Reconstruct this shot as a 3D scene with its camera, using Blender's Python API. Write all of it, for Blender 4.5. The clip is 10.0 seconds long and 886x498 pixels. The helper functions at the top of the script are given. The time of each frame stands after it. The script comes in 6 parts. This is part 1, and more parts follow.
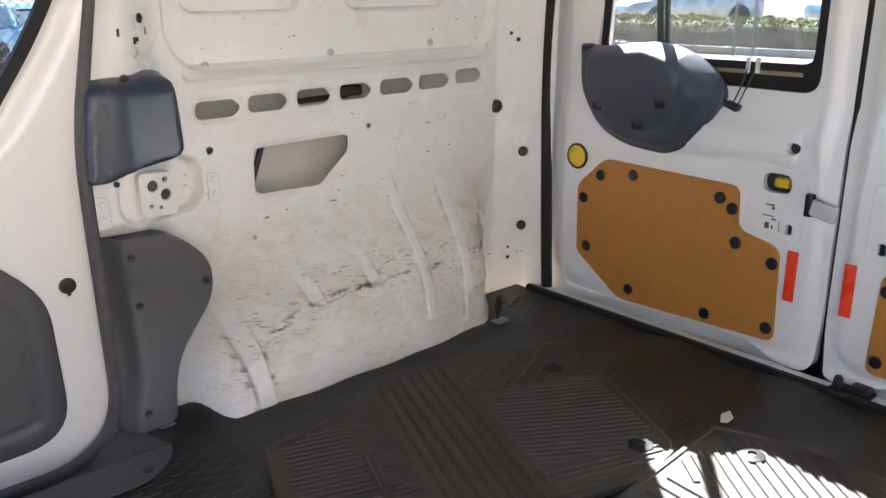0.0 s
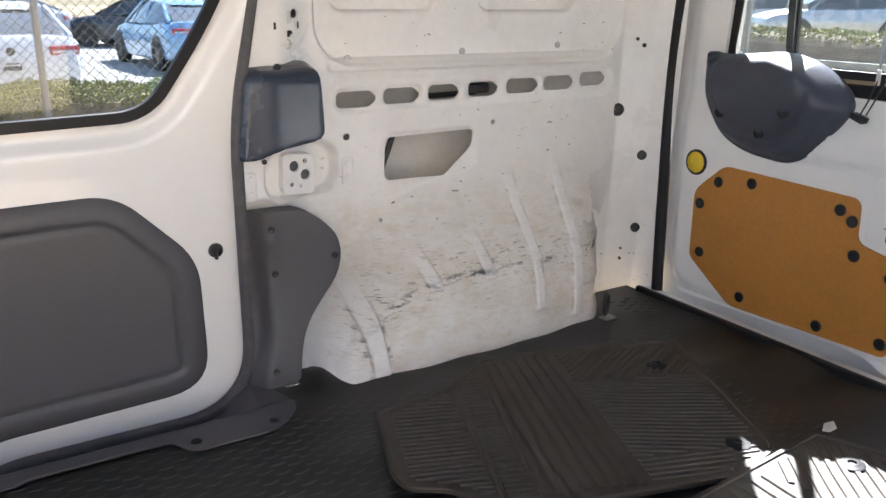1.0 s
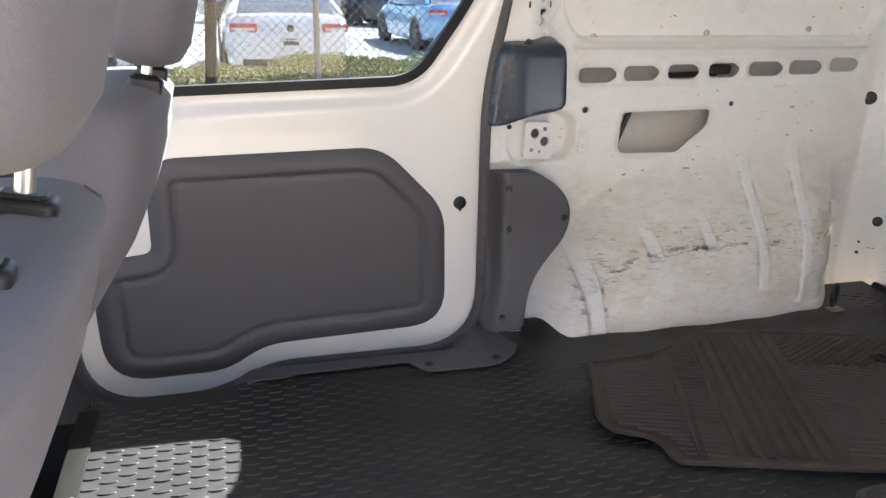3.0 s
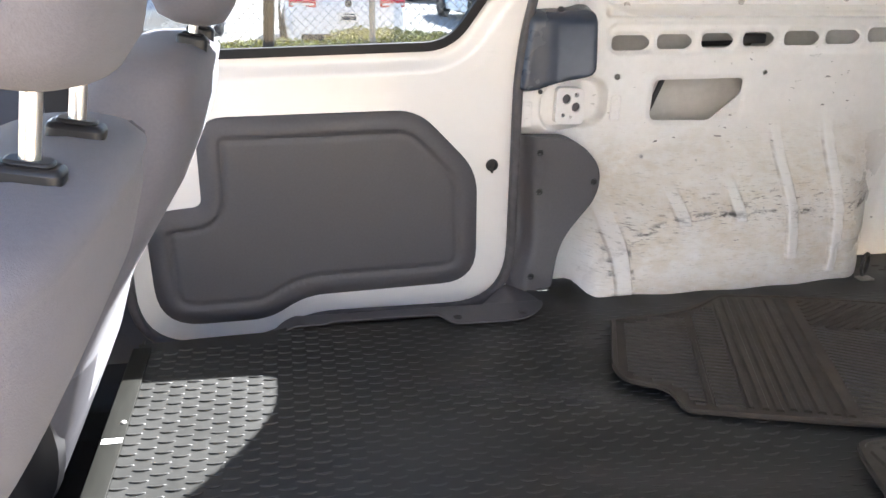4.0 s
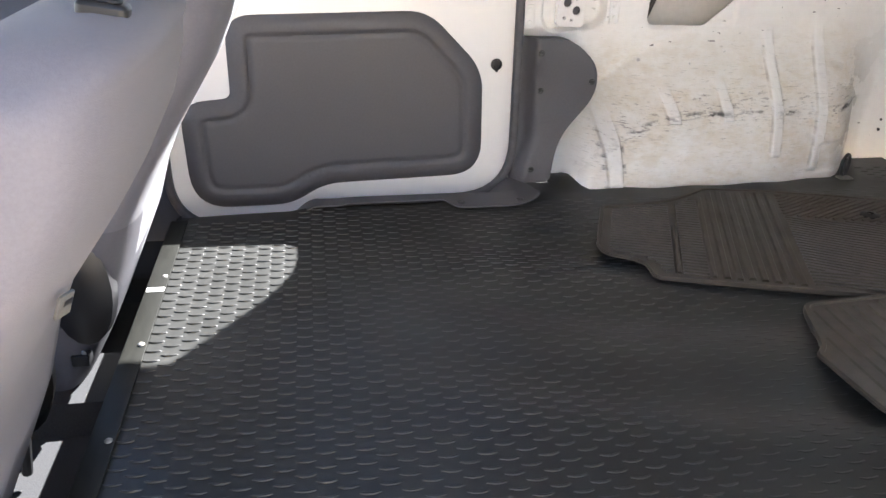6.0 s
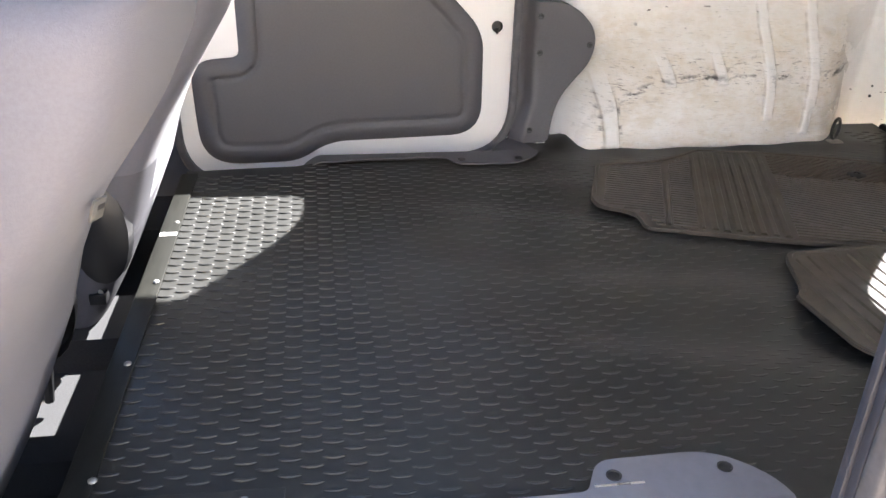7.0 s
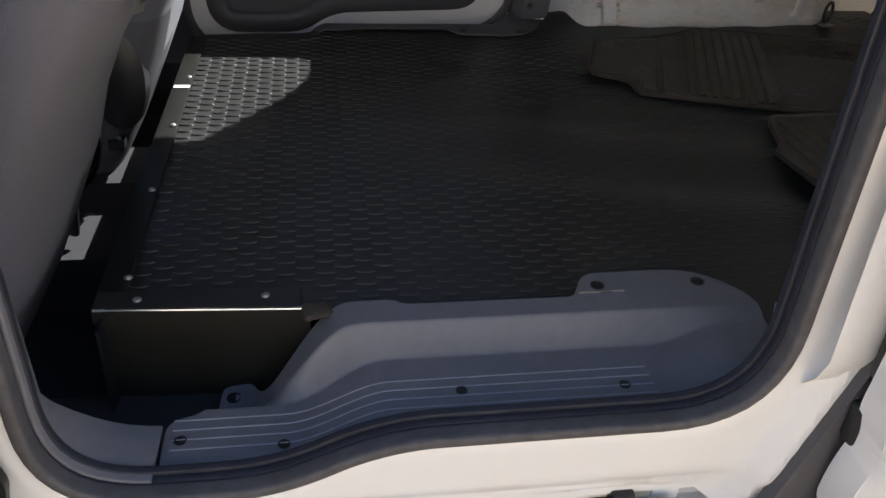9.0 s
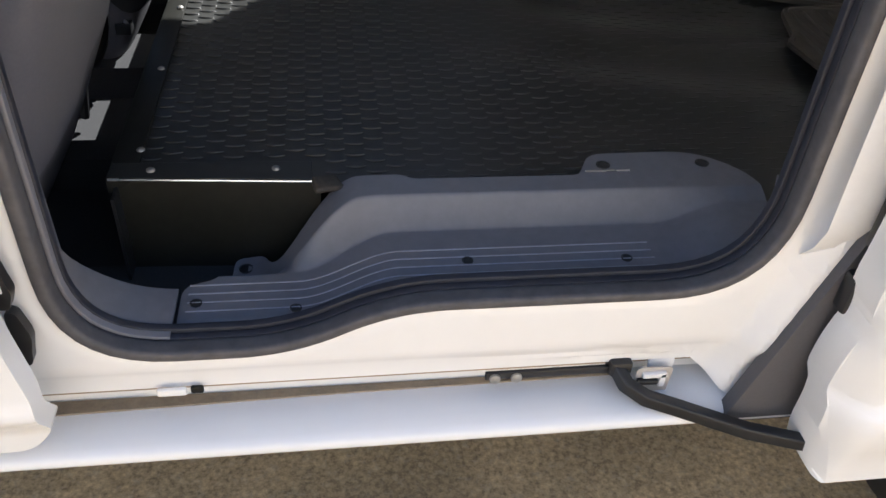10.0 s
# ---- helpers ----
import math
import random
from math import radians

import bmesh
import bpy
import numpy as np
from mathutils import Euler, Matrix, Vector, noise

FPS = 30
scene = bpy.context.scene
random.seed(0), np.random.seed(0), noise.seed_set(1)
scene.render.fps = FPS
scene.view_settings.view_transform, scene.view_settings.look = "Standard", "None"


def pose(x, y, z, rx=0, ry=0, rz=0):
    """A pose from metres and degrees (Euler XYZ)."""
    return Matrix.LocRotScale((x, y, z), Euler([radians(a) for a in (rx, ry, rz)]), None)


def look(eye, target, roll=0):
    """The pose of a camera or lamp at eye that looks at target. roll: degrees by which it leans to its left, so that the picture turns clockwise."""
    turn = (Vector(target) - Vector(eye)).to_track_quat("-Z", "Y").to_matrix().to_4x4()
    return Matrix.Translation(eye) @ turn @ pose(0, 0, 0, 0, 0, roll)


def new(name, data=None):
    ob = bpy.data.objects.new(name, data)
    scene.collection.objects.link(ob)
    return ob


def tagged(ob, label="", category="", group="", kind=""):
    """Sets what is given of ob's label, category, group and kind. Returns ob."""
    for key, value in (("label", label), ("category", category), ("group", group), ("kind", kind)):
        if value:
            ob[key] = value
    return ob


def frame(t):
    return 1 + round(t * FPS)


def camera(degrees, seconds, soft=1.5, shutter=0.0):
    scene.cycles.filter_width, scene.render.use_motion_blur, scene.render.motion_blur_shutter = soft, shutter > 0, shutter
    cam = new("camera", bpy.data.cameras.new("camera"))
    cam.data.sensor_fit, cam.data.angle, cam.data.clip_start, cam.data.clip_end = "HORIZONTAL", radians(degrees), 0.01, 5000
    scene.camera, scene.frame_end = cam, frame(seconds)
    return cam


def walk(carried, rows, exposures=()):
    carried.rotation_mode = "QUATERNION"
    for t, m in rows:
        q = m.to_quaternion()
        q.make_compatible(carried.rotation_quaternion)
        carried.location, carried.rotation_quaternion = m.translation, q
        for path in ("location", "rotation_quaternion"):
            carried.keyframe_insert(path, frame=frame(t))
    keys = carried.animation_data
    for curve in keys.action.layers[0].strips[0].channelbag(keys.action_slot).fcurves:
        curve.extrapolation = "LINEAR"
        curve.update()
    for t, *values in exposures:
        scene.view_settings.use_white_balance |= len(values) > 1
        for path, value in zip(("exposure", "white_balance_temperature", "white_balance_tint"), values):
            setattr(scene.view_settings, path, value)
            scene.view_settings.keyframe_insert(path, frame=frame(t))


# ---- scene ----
# x runs towards the van's tail, y towards its passenger side, z up from the load floor
cam = camera(57.25, 10.0)
PATH = [
    (0, (0.4183, -0.6276, 0.7264), (1.6565, 0.8214, 0.1204), -0.73),
    (0.5, (0.3878, -0.6648, 0.7245), (1.5728, 0.8346, 0.1350), 0.51),
    (1, (0.3611, -0.7001, 0.7223), (1.3766, 0.9173, 0.1283), 0.67),
    (1.5, (0.3318, -0.7348, 0.7212), (1.2263, 0.9579, 0.1427), 0.84),
    (2, (0.3036, -0.7706, 0.7223), (1.1004, 0.9636, 0.1240), 1.51),
    (2.5, (0.2889, -0.7928, 0.7201), (0.9372, 0.9936, 0.0970), 1.05),
    (2.7, (0.2921, -0.8113, 0.7199), (0.8713, 0.9971, 0.0919), 0.96),
    (4, (0.3273, -0.9371, 0.7061), (0.6938, 0.9046, 0.0177), 0.91),
    (4.5, (0.3462, -0.9877, 0.7026), (0.6457, 0.8409, -0.0503), 0.35),
    (5, (0.3542, -1.0395, 0.6984), (0.6486, 0.7842, -0.0682), 0.47),
    (5.5, (0.3472, -1.0902, 0.6912), (0.6420, 0.7170, -0.1131), 0.79),
    (7, (0.3330, -1.2245, 0.6579), (0.6172, 0.5448, -0.2301), 1.61),
    (7.5, (0.3260, -1.2638, 0.6428), (0.6094, 0.4986, -0.2591), 1.79),
    (8, (0.3137, -1.3004, 0.6300), (0.5989, 0.4178, -0.3530), 2.15),
    (8.5, (0.3046, -1.3292, 0.6124), (0.5990, 0.3886, -0.3686), 2.78),
    (9, (0.3030, -1.3574, 0.5970), (0.5961, 0.3101, -0.4678), 3.24),
    (9.5, (0.2986, -1.3794, 0.5812), (0.5880, 0.2275, -0.5738), 3.73),
    (10, (0.2945, -1.4027, 0.5635), (0.5695, 0.1507, -0.6659), 4.06),
]
EXPOSURE = [(0, 2.98, 5800, 13), (2.7, 2.92, 5780, 12), (4.0, 3.31, 5830, 12), (5.5, 3.32, 5830, 12), (7.0, 3.60, 6050, 13), (8.2, 3.34, 5900, 10), (8.5, 2.40, 5910, 10), (8.8, 1.50, 5920, 10), (9.2, 1.42, 5930, 10), (10.0, 1.70, 5930, 10)]
walk(cam, [(t, look(eye, target, roll)) for t, eye, target, roll in PATH], EXPOSURE)

# ---- light ----
GROUND = -0.55
SUN_WAY = Vector((0.69, 0.66, 1.0)).normalized()
world = bpy.data.worlds.new("world")
scene.world = world
world.use_nodes = True
wn = world.node_tree.nodes
sky = wn.new("ShaderNodeTexSky")
sky.sky_type, sky.sun_disc = "NISHITA", False
sky.sun_elevation = math.asin(SUN_WAY.z)
sky.sun_rotation = math.atan2(SUN_WAY.x, SUN_WAY.y)
world.node_tree.links.new(sky.outputs[0], wn["Background"].inputs[0])
wn["Background"].inputs[1].default_value = 0.095
sun = new("sun", bpy.data.lights.new("sun", "SUN"))
sun.data.energy, sun.data.angle, sun.data.color = 5.0, radians(0.5), (1.0, 0.95, 0.87)
sun.matrix_world = look(SUN_WAY * 30, (0, 0, 0))

# ---- tools ----
def smooth01(a, b, v):
    k = min(1.0, max(0.0, (v - a) / (b - a)))
    return k * k * (3 - 2 * k)


def lerp(a, b, k):
    return a + (b - a) * k


def mesh_of(name, bm, mat, sharp=40):
    bmesh.ops.recalc_face_normals(bm, faces=bm.faces[:])
    me = bpy.data.meshes.new(name)
    bm.to_mesh(me)
    bm.free()
    me.materials.append(mat)
    if sharp:
        me.polygons.foreach_set("use_smooth", [True] * len(me.polygons))
        me.set_sharp_from_angle(angle=radians(sharp))
    return me


def thing(name, label, category, kind="", group="", at=(0, 0, 0)):
    ob = new(name)
    ob.location = at
    ob.empty_display_size = 0.05
    return tagged(ob, label, category, group, kind)


def part(name, bm, mat, parent, label="", sharp=40, bevel=0.0):
    ob = new(name, mesh_of(name, bm, mat, sharp))
    if parent:
        ob.parent = parent
        top = parent
        shift = Vector(top.location)
        while top.parent:
            top = top.parent
            shift += Vector(top.location)
        ob.location = -shift
    if bevel:
        mod = ob.modifiers.new("edge", "BEVEL")
        mod.width, mod.segments, mod.limit_method, mod.angle_limit = bevel, 2, "ANGLE", radians(45)
    return tagged(ob, label)


def solid(name, bm, mat, label, category, kind="", group="", sharp=40, bevel=0.0):
    ob = part(name, bm, mat, None, "", sharp, bevel)
    return tagged(ob, label, category, group, kind)


def rounded(pts, r=0.02, n=5):
    """A closed outline with its corners rounded; a point may carry its own radius."""
    out = []
    k = len(pts)
    for i in range(k):
        p = Vector(pts[i][:2])
        rr = pts[i][2] if len(pts[i]) > 2 else r
        a, b = Vector(pts[i - 1][:2]) - p, Vector(pts[(i + 1) % k][:2]) - p
        d = min(rr, a.length * 0.49, b.length * 0.49)
        if d < 1e-4:
            out.append(tuple(p))
            continue
        s, e = p + a.normalized() * d, p + b.normalized() * d
        for j in range(n + 1):
            t = j / n
            q = s * (1 - t) ** 2 + p * 2 * t * (1 - t) + e * t * t
            out.append((q.x, q.y))
    return out


def ring(cx, cy, rx, ry=None, n=20):
    ry = ry or rx
    return [(cx + rx * math.cos(2 * math.pi * i / n), cy + ry * math.sin(2 * math.pi * i / n)) for i in range(n)]


def grow(pts, d):
    """The outline moved outwards by d."""
    k = len(pts)
    area = sum(pts[i - 1][0] * pts[i][1] - pts[i][0] * pts[i - 1][1] for i in range(k))
    sgn = 1 if area > 0 else -1
    out = []
    for i in range(k):
        a, b, c = Vector(pts[i - 1]), Vector(pts[i]), Vector(pts[(i + 1) % k])
        t = (c - a)
        if t.length < 1e-9:
            t = c - b
        t.normalize()
        out.append((b.x + sgn * t.y * d, b.y - sgn * t.x * d))
    return out


def sheet(outline, holes, fn, thick, du=0.0, dv=0.0):
    """A plate with real holes; fn(u, v, w) places it, w runs from its face (0) to its back (1)."""
    bm = bmesh.new()
    edges = []
    for loop in (outline, *holes):
        vs = [bm.verts.new((p[0], p[1], 0)) for p in loop]
        for i in range(len(vs)):
            edges.append(bm.edges.new((vs[i - 1], vs[i])))
    bmesh.ops.triangle_fill(bm, edges=edges, use_beauty=True, use_dissolve=False)
    us, vs_ = [p[0] for p in outline], [p[1] for p in outline]
    for step, lo, hi, axis in ((du, min(us), max(us), 0), (dv, min(vs_), max(vs_), 1)):
        if step:
            k = int((hi - lo) / step)
            jobs = [(1, k, bm.faces[:])]
            while jobs:
                i0, i1, some = jobs.pop()
                if i1 < i0 or not some:
                    continue
                mid = (i0 + i1) // 2
                co, no = [0, 0, 0], [0, 0, 0]
                at_ = co[axis] = lo + (hi - lo) * mid / (k + 1)
                no[axis] = 1
                geom = list({e for f in some for e in f.edges}) + list({v for f in some for v in f.verts}) + some
                res = bmesh.ops.bisect_plane(bm, geom=geom, plane_co=co, plane_no=no, dist=1e-5)
                low, high = [], []
                for f in res["geom"]:
                    if isinstance(f, bmesh.types.BMFace):
                        (low if f.calc_center_median()[axis] < at_ else high).append(f)
                jobs += [(i0, mid - 1, low), (mid + 1, i1, high)]
    faces = bm.faces[:]
    flat = {v: (v.co.x, v.co.y) for v in bm.verts}
    border = [e for e in bm.edges if len(e.link_faces) == 1]
    if thick:
        back = {v: bm.verts.new(fn(*flat[v], thick)) for v in list(flat)}
        for f in faces:
            bm.faces.new([back[v] for v in reversed(f.verts)])
        for e in border:
            a, b = e.verts
            bm.faces.new((a, b, back[b], back[a]))
    for v, (u, w) in flat.items():
        v.co = fn(u, w, 0)
    return bm


def sweep(bm, pts, profile, closed=False, up=(0, 0, 1), cap=True):
    """A bar whose cross-section profile (sideways, upwards) follows the points."""
    pts = [Vector(p) for p in pts]
    up = Vector(up)
    k = len(pts)
    rows = []
    for i, p in enumerate(pts):
        a = pts[i - 1] if (i or closed) else p
        b = pts[(i + 1) % k] if (i < k - 1 or closed) else p
        t = (b - a).normalized()
        side = t.cross(up)
        if side.length < 1e-6:
            side = t.cross(Vector((1, 0.01, 0)))
        side.normalize()
        v = side.cross(t)
        rows.append([bm.verts.new(p + side * q[0] + v * q[1]) for q in profile])
    m = len(profile)
    for i in range(k if closed else k - 1):
        r0, r1 = rows[i], rows[(i + 1) % k]
        for j in range(m):
            bm.faces.new((r0[j], r0[(j + 1) % m], r1[(j + 1) % m], r1[j]))
    if cap and not closed:
        bm.faces.new(rows[0])
        bm.faces.new(rows[-1])
    return bm


def tube(pts, r, n=10, closed=False, up=(0, 0, 1)):
    return sweep(bmesh.new(), pts, ring(0, 0, r, n=n), closed, up)


def lathe(profile, m, n=16, bm=None):
    """Turned about its z axis from (radius, height) pairs, then placed by the matrix m."""
    bm = bm or bmesh.new()
    rows = []
    for r, h in profile:
        if r < 1e-6:
            rows.append([bm.verts.new(m @ Vector((0, 0, h)))])
        else:
            rows.append([bm.verts.new(m @ Vector((r * math.cos(2 * math.pi * i / n), r * math.sin(2 * math.pi * i / n), h))) for i in range(n)])
    for a, b in zip(rows, rows[1:]):
        for i in range(n):
            j = (i + 1) % n
            q = [a[i % len(a)], a[j % len(a)], b[j % len(b)], b[i % len(b)]]
            q = list(dict.fromkeys(q))
            if len(q) > 2:
                bm.faces.new(q)
    return bm


def rbox(size, m, r=0.005, seg=2, bm=None):
    b2 = bmesh.new()
    bmesh.ops.create_cube(b2, size=1)
    for v in b2.verts:
        v.co = Vector((v.co.x * size[0], v.co.y * size[1], v.co.z * size[2]))
    if r:
        bmesh.ops.bevel(b2, geom=b2.edges[:], offset=r, segments=seg, profile=0.5, affect="EDGES")
    b2.transform(m)
    if bm is None:
        return b2
    me = bpy.data.meshes.new("t")
    b2.to_mesh(me)
    b2.free()
    bm.from_mesh(me)
    bpy.data.meshes.remove(me)
    return bm


def loft(sections, n=28, cap=True):
    """sections: (centre, across, along, half width, half depth, squareness)."""
    bm = bmesh.new()
    rows = []
    for c, ax, ay, w, d, e in sections:
        row = []
        for i in range(n):
            a = 2 * math.pi * i / n
            ca, sa = math.cos(a), math.sin(a)
            row.append(bm.verts.new(Vector(c) + Vector(ax) * w * math.copysign(abs(ca) ** (2 / e), ca) + Vector(ay) * d * math.copysign(abs(sa) ** (2 / e), sa)))
        rows.append(row)
    for a, b in zip(rows, rows[1:]):
        for i in range(n):
            bm.faces.new((a[i], a[(i + 1) % n], b[(i + 1) % n], b[i]))
    if cap:
        bm.faces.new(rows[0])
        bm.faces.new(rows[-1])
    return bm


FACE_IN = Matrix.Rotation(radians(90), 4, "X")      # lathe axis towards -y (into the van from its far side)
FACE_FRONT = Matrix.Rotation(radians(-90), 4, "Y")  # lathe axis towards -x (into the van from its tail)


def at(x, y, z, turn=None):
    return Matrix.Translation((x, y, z)) @ (turn or Matrix.Identity(4))

# ---- materials ----
def material(name, colour, rough=0.5, metal=0.0, vary=0.12, grain=60.0, bump=0.0, bump_scale=300.0, coat=0.0, dirt=0.0, dirt_colour=(0.1, 0.08, 0.06), dirt_scale=6.0, stretch=(1, 1, 1), rough_vary=0.12, sheen=0.0, patch=3.0, spec=0.5):
    mat = bpy.data.materials.new(name)
    mat.use_nodes = True
    nt = mat.node_tree
    n, ln = nt.nodes, nt.links
    b = n["Principled BSDF"]
    tc = n.new("ShaderNodeTexCoord")
    mp = n.new("ShaderNodeMapping")
    mp.inputs["Scale"].default_value = stretch
    ln.new(tc.outputs["Object"], mp.inputs[0])

    def noise_at(scale, detail=4.0, rough_=0.6):
        t = n.new("ShaderNodeTexNoise")
        t.inputs["Scale"].default_value, t.inputs["Detail"].default_value, t.inputs["Roughness"].default_value = scale, detail, rough_
        ln.new(mp.outputs[0], t.inputs["Vector"])
        return t

    def ranged(sock, a0, a1, b0, b1):
        r = n.new("ShaderNodeMapRange")
        r.inputs[1].default_value, r.inputs[2].default_value, r.inputs[3].default_value, r.inputs[4].default_value = a0, a1, b0, b1
        ln.new(sock, r.inputs[0])
        return r.outputs[0]

    fine, broad = noise_at(grain), noise_at(patch, 5.0)
    mul = n.new("ShaderNodeMath")
    mul.operation = "MULTIPLY"
    ln.new(ranged(fine.outputs[0], 0.3, 0.7, 1 - vary, 1 + vary), mul.inputs[0])
    ln.new(ranged(broad.outputs[0], 0.3, 0.7, 1 - vary, 1 + vary), mul.inputs[1])
    mix = n.new("ShaderNodeMix")
    mix.data_type, mix.blend_type = "RGBA", "MULTIPLY"
    mix.inputs[0].default_value = 1.0
    mix.inputs[6].default_value = (*colour, 1)
    ln.new(mul.outputs[0], mix.inputs[7])
    col = mix.outputs[2]
    if dirt:
        d1 = noise_at(dirt_scale, 8.0, 0.7)
        m2 = n.new("ShaderNodeMix")
        m2.data_type = "RGBA"
        m2.inputs[7].default_value = (*dirt_colour, 1)
        ln.new(col, m2.inputs[6])
        ln.new(ranged(d1.outputs[0], 0.52, 0.8, 0.0, dirt), m2.inputs[0])
        col = m2.outputs[2]
    ln.new(col, b.inputs["Base Color"])
    ln.new(ranged(broad.outputs[0], 0.3, 0.7, max(0.02, rough - rough_vary), min(1.0, rough + rough_vary)), b.inputs["Roughness"])
    b.inputs["Metallic"].default_value = metal
    b.inputs["Specular IOR Level"].default_value = spec
    b.inputs["Coat Weight"].default_value = coat
    b.inputs["Coat Roughness"].default_value = 0.08
    b.inputs["Sheen Weight"].default_value = sheen
    if bump:
        bt = noise_at(bump_scale, 3.0)
        bp = n.new("ShaderNodeBump")
        bp.inputs["Strength"].default_value, bp.inputs["Distance"].default_value = bump, 0.001
        ln.new(bt.outputs[0], bp.inputs["Height"])
        ln.new(bp.outputs[0], b.inputs["Normal"])
    return mat


def glass_of(name, tint=(0.80, 0.85, 0.83), amount=0.12):
    mat = bpy.data.materials.new(name)
    mat.use_nodes = True
    n, ln = mat.node_tree.nodes, mat.node_tree.links
    n.remove(n["Principled BSDF"])
    tr, gl, mx, fr = n.new("ShaderNodeBsdfTransparent"), n.new("ShaderNodeBsdfGlossy"), n.new("ShaderNodeMixShader"), n.new("ShaderNodeFresnel")
    tr.inputs[0].default_value = (*tint, 1)
    gl.inputs["Roughness"].default_value = 0.02
    fr.inputs[0].default_value = 1.45
    ln.new(fr.outputs[0], mx.inputs[0])
    ln.new(tr.outputs[0], mx.inputs[1])
    ln.new(gl.outputs[0], mx.inputs[2])
    ln.new(mx.outputs[0], n["Material Output"].inputs[0])
    return mat


WHITE = material("white_paint", (0.80, 0.79, 0.775), 0.24, vary=0.008, coat=0.4, grain=40, rough_vary=0.02)
WHITE_IN = material("white_inner_paint", (0.80, 0.79, 0.775), 0.33, vary=0.025, dirt=0.22, dirt_colour=(0.42, 0.37, 0.30), dirt_scale=14.0, grain=50)
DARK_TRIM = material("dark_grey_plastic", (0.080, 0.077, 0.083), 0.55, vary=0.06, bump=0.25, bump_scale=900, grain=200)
# the sky's blue reflection is put into the latch plastic's colour
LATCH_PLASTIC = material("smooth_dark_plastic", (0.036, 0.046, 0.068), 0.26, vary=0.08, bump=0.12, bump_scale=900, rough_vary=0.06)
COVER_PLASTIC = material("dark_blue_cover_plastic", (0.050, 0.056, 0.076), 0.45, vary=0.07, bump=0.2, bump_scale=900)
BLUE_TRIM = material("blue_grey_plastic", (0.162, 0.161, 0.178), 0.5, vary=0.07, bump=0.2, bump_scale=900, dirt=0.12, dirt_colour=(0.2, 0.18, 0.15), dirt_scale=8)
RIB_PLASTIC = material("pale_rib_plastic", (0.30, 0.30, 0.33), 0.5, vary=0.15)
GREY_RUBBER = material("dusty_rubber", (0.078, 0.075, 0.080), 0.6, vary=0.18, bump=0.1, spec=0.35, dirt=0.3, dirt_colour=(0.15, 0.135, 0.12), dirt_scale=12.0)
DUST = material("brown_dust", (0.30, 0.235, 0.16), 0.9, vary=0.15, grain=120, bump=0.4)
GROOVE_RUBBER = material("blue_black_rubber", (0.028, 0.030, 0.040), 0.5, vary=0.15, spec=0.4)
CAULK = material("brown_caulk", (0.055, 0.045, 0.034), 0.85, vary=0.35, grain=150, bump=0.8)
RUBBER = material("black_rubber", (0.010, 0.010, 0.011), 0.55, vary=0.15, bump=0.1, spec=0.3)
FLOOR_RUBBER = material("black_floor_rubber", (0.0222, 0.0223, 0.0203), 0.43, vary=0.14, grain=30, bump=0.15, bump_scale=500, dirt=0.35, dirt_colour=(0.040, 0.037, 0.031), dirt_scale=3.0, spec=0.33, rough_vary=0.10)
TREAD = material("worn_tread_rubber", (0.0255, 0.0255, 0.0232), 0.43, vary=0.15, grain=60, spec=0.44, rough_vary=0.08)
MAT_RUBBER = material("brown_black_mat_rubber", (0.052, 0.043, 0.034), 0.55, vary=0.15, grain=40, bump=0.15, dirt=0.4, dirt_colour=(0.080, 0.065, 0.048), dirt_scale=5.0, spec=0.34)
BOARD = material("brown_hardboard", (0.47, 0.205, 0.036), 0.42, vary=0.07, grain=90, stretch=(1, 1, 1), dirt=0.5, dirt_colour=(0.25, 0.13, 0.045), dirt_scale=7.0)
BLACK = material("black_plastic", (0.014, 0.014, 0.015), 0.42, vary=0.1)
CAVITY = material("grey_primer", (0.55, 0.54, 0.52), 0.6, vary=0.05, dirt=0.3)
YELLOW = material("yellow_plastic", (0.75, 0.52, 0.02), 0.45, vary=0.06)
RED = material("red_reflector", (0.85, 0.06, 0.02), 0.3, vary=0.03)
DULL_BOLT = material("dull_bolt", (0.30, 0.29, 0.27), 0.5, metal=0.7, vary=0.15)
METAL = material("bright_metal", (0.75, 0.74, 0.72), 0.28, metal=1.0, vary=0.08)
RISER = material("dark_riser", (0.022, 0.021, 0.016), 0.45, metal=0.2, vary=0.15)
STRIP = material("dull_painted_strip", (0.0135, 0.0135, 0.011), 0.55, spec=0.2, vary=0.2, grain=80, dirt=0.5, dirt_colour=(0.03, 0.028, 0.022), dirt_scale=10.0, stretch=(1, 0.2, 1))
CHROME = material("satin_chrome", (0.72, 0.71, 0.68), 0.30, metal=1.0, vary=0.02, rough_vary=0.04)
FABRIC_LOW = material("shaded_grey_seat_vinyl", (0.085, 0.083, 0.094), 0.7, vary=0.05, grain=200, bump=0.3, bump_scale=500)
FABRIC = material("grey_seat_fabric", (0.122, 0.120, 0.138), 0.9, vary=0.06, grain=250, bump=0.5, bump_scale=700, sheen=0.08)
TAG_CLOTH = material("silvery_tag_cloth", (0.09, 0.09, 0.086), 0.6, vary=0.2)
SEAM = material("seat_seam", (0.085, 0.083, 0.095), 0.9, vary=0.05)
DIM_CEILING = material("grey_dim_ceiling", (0.36, 0.35, 0.335), 0.95, vary=0.06, grain=200, bump=0.4, bump_scale=500)
CARPET = material("grey_carpet", (0.022, 0.022, 0.023), 0.95, vary=0.25, grain=400, bump=0.8, bump_scale=400)
DASH = material("dark_blue_dash", (0.035, 0.045, 0.07), 0.6, vary=0.08, bump=0.2)
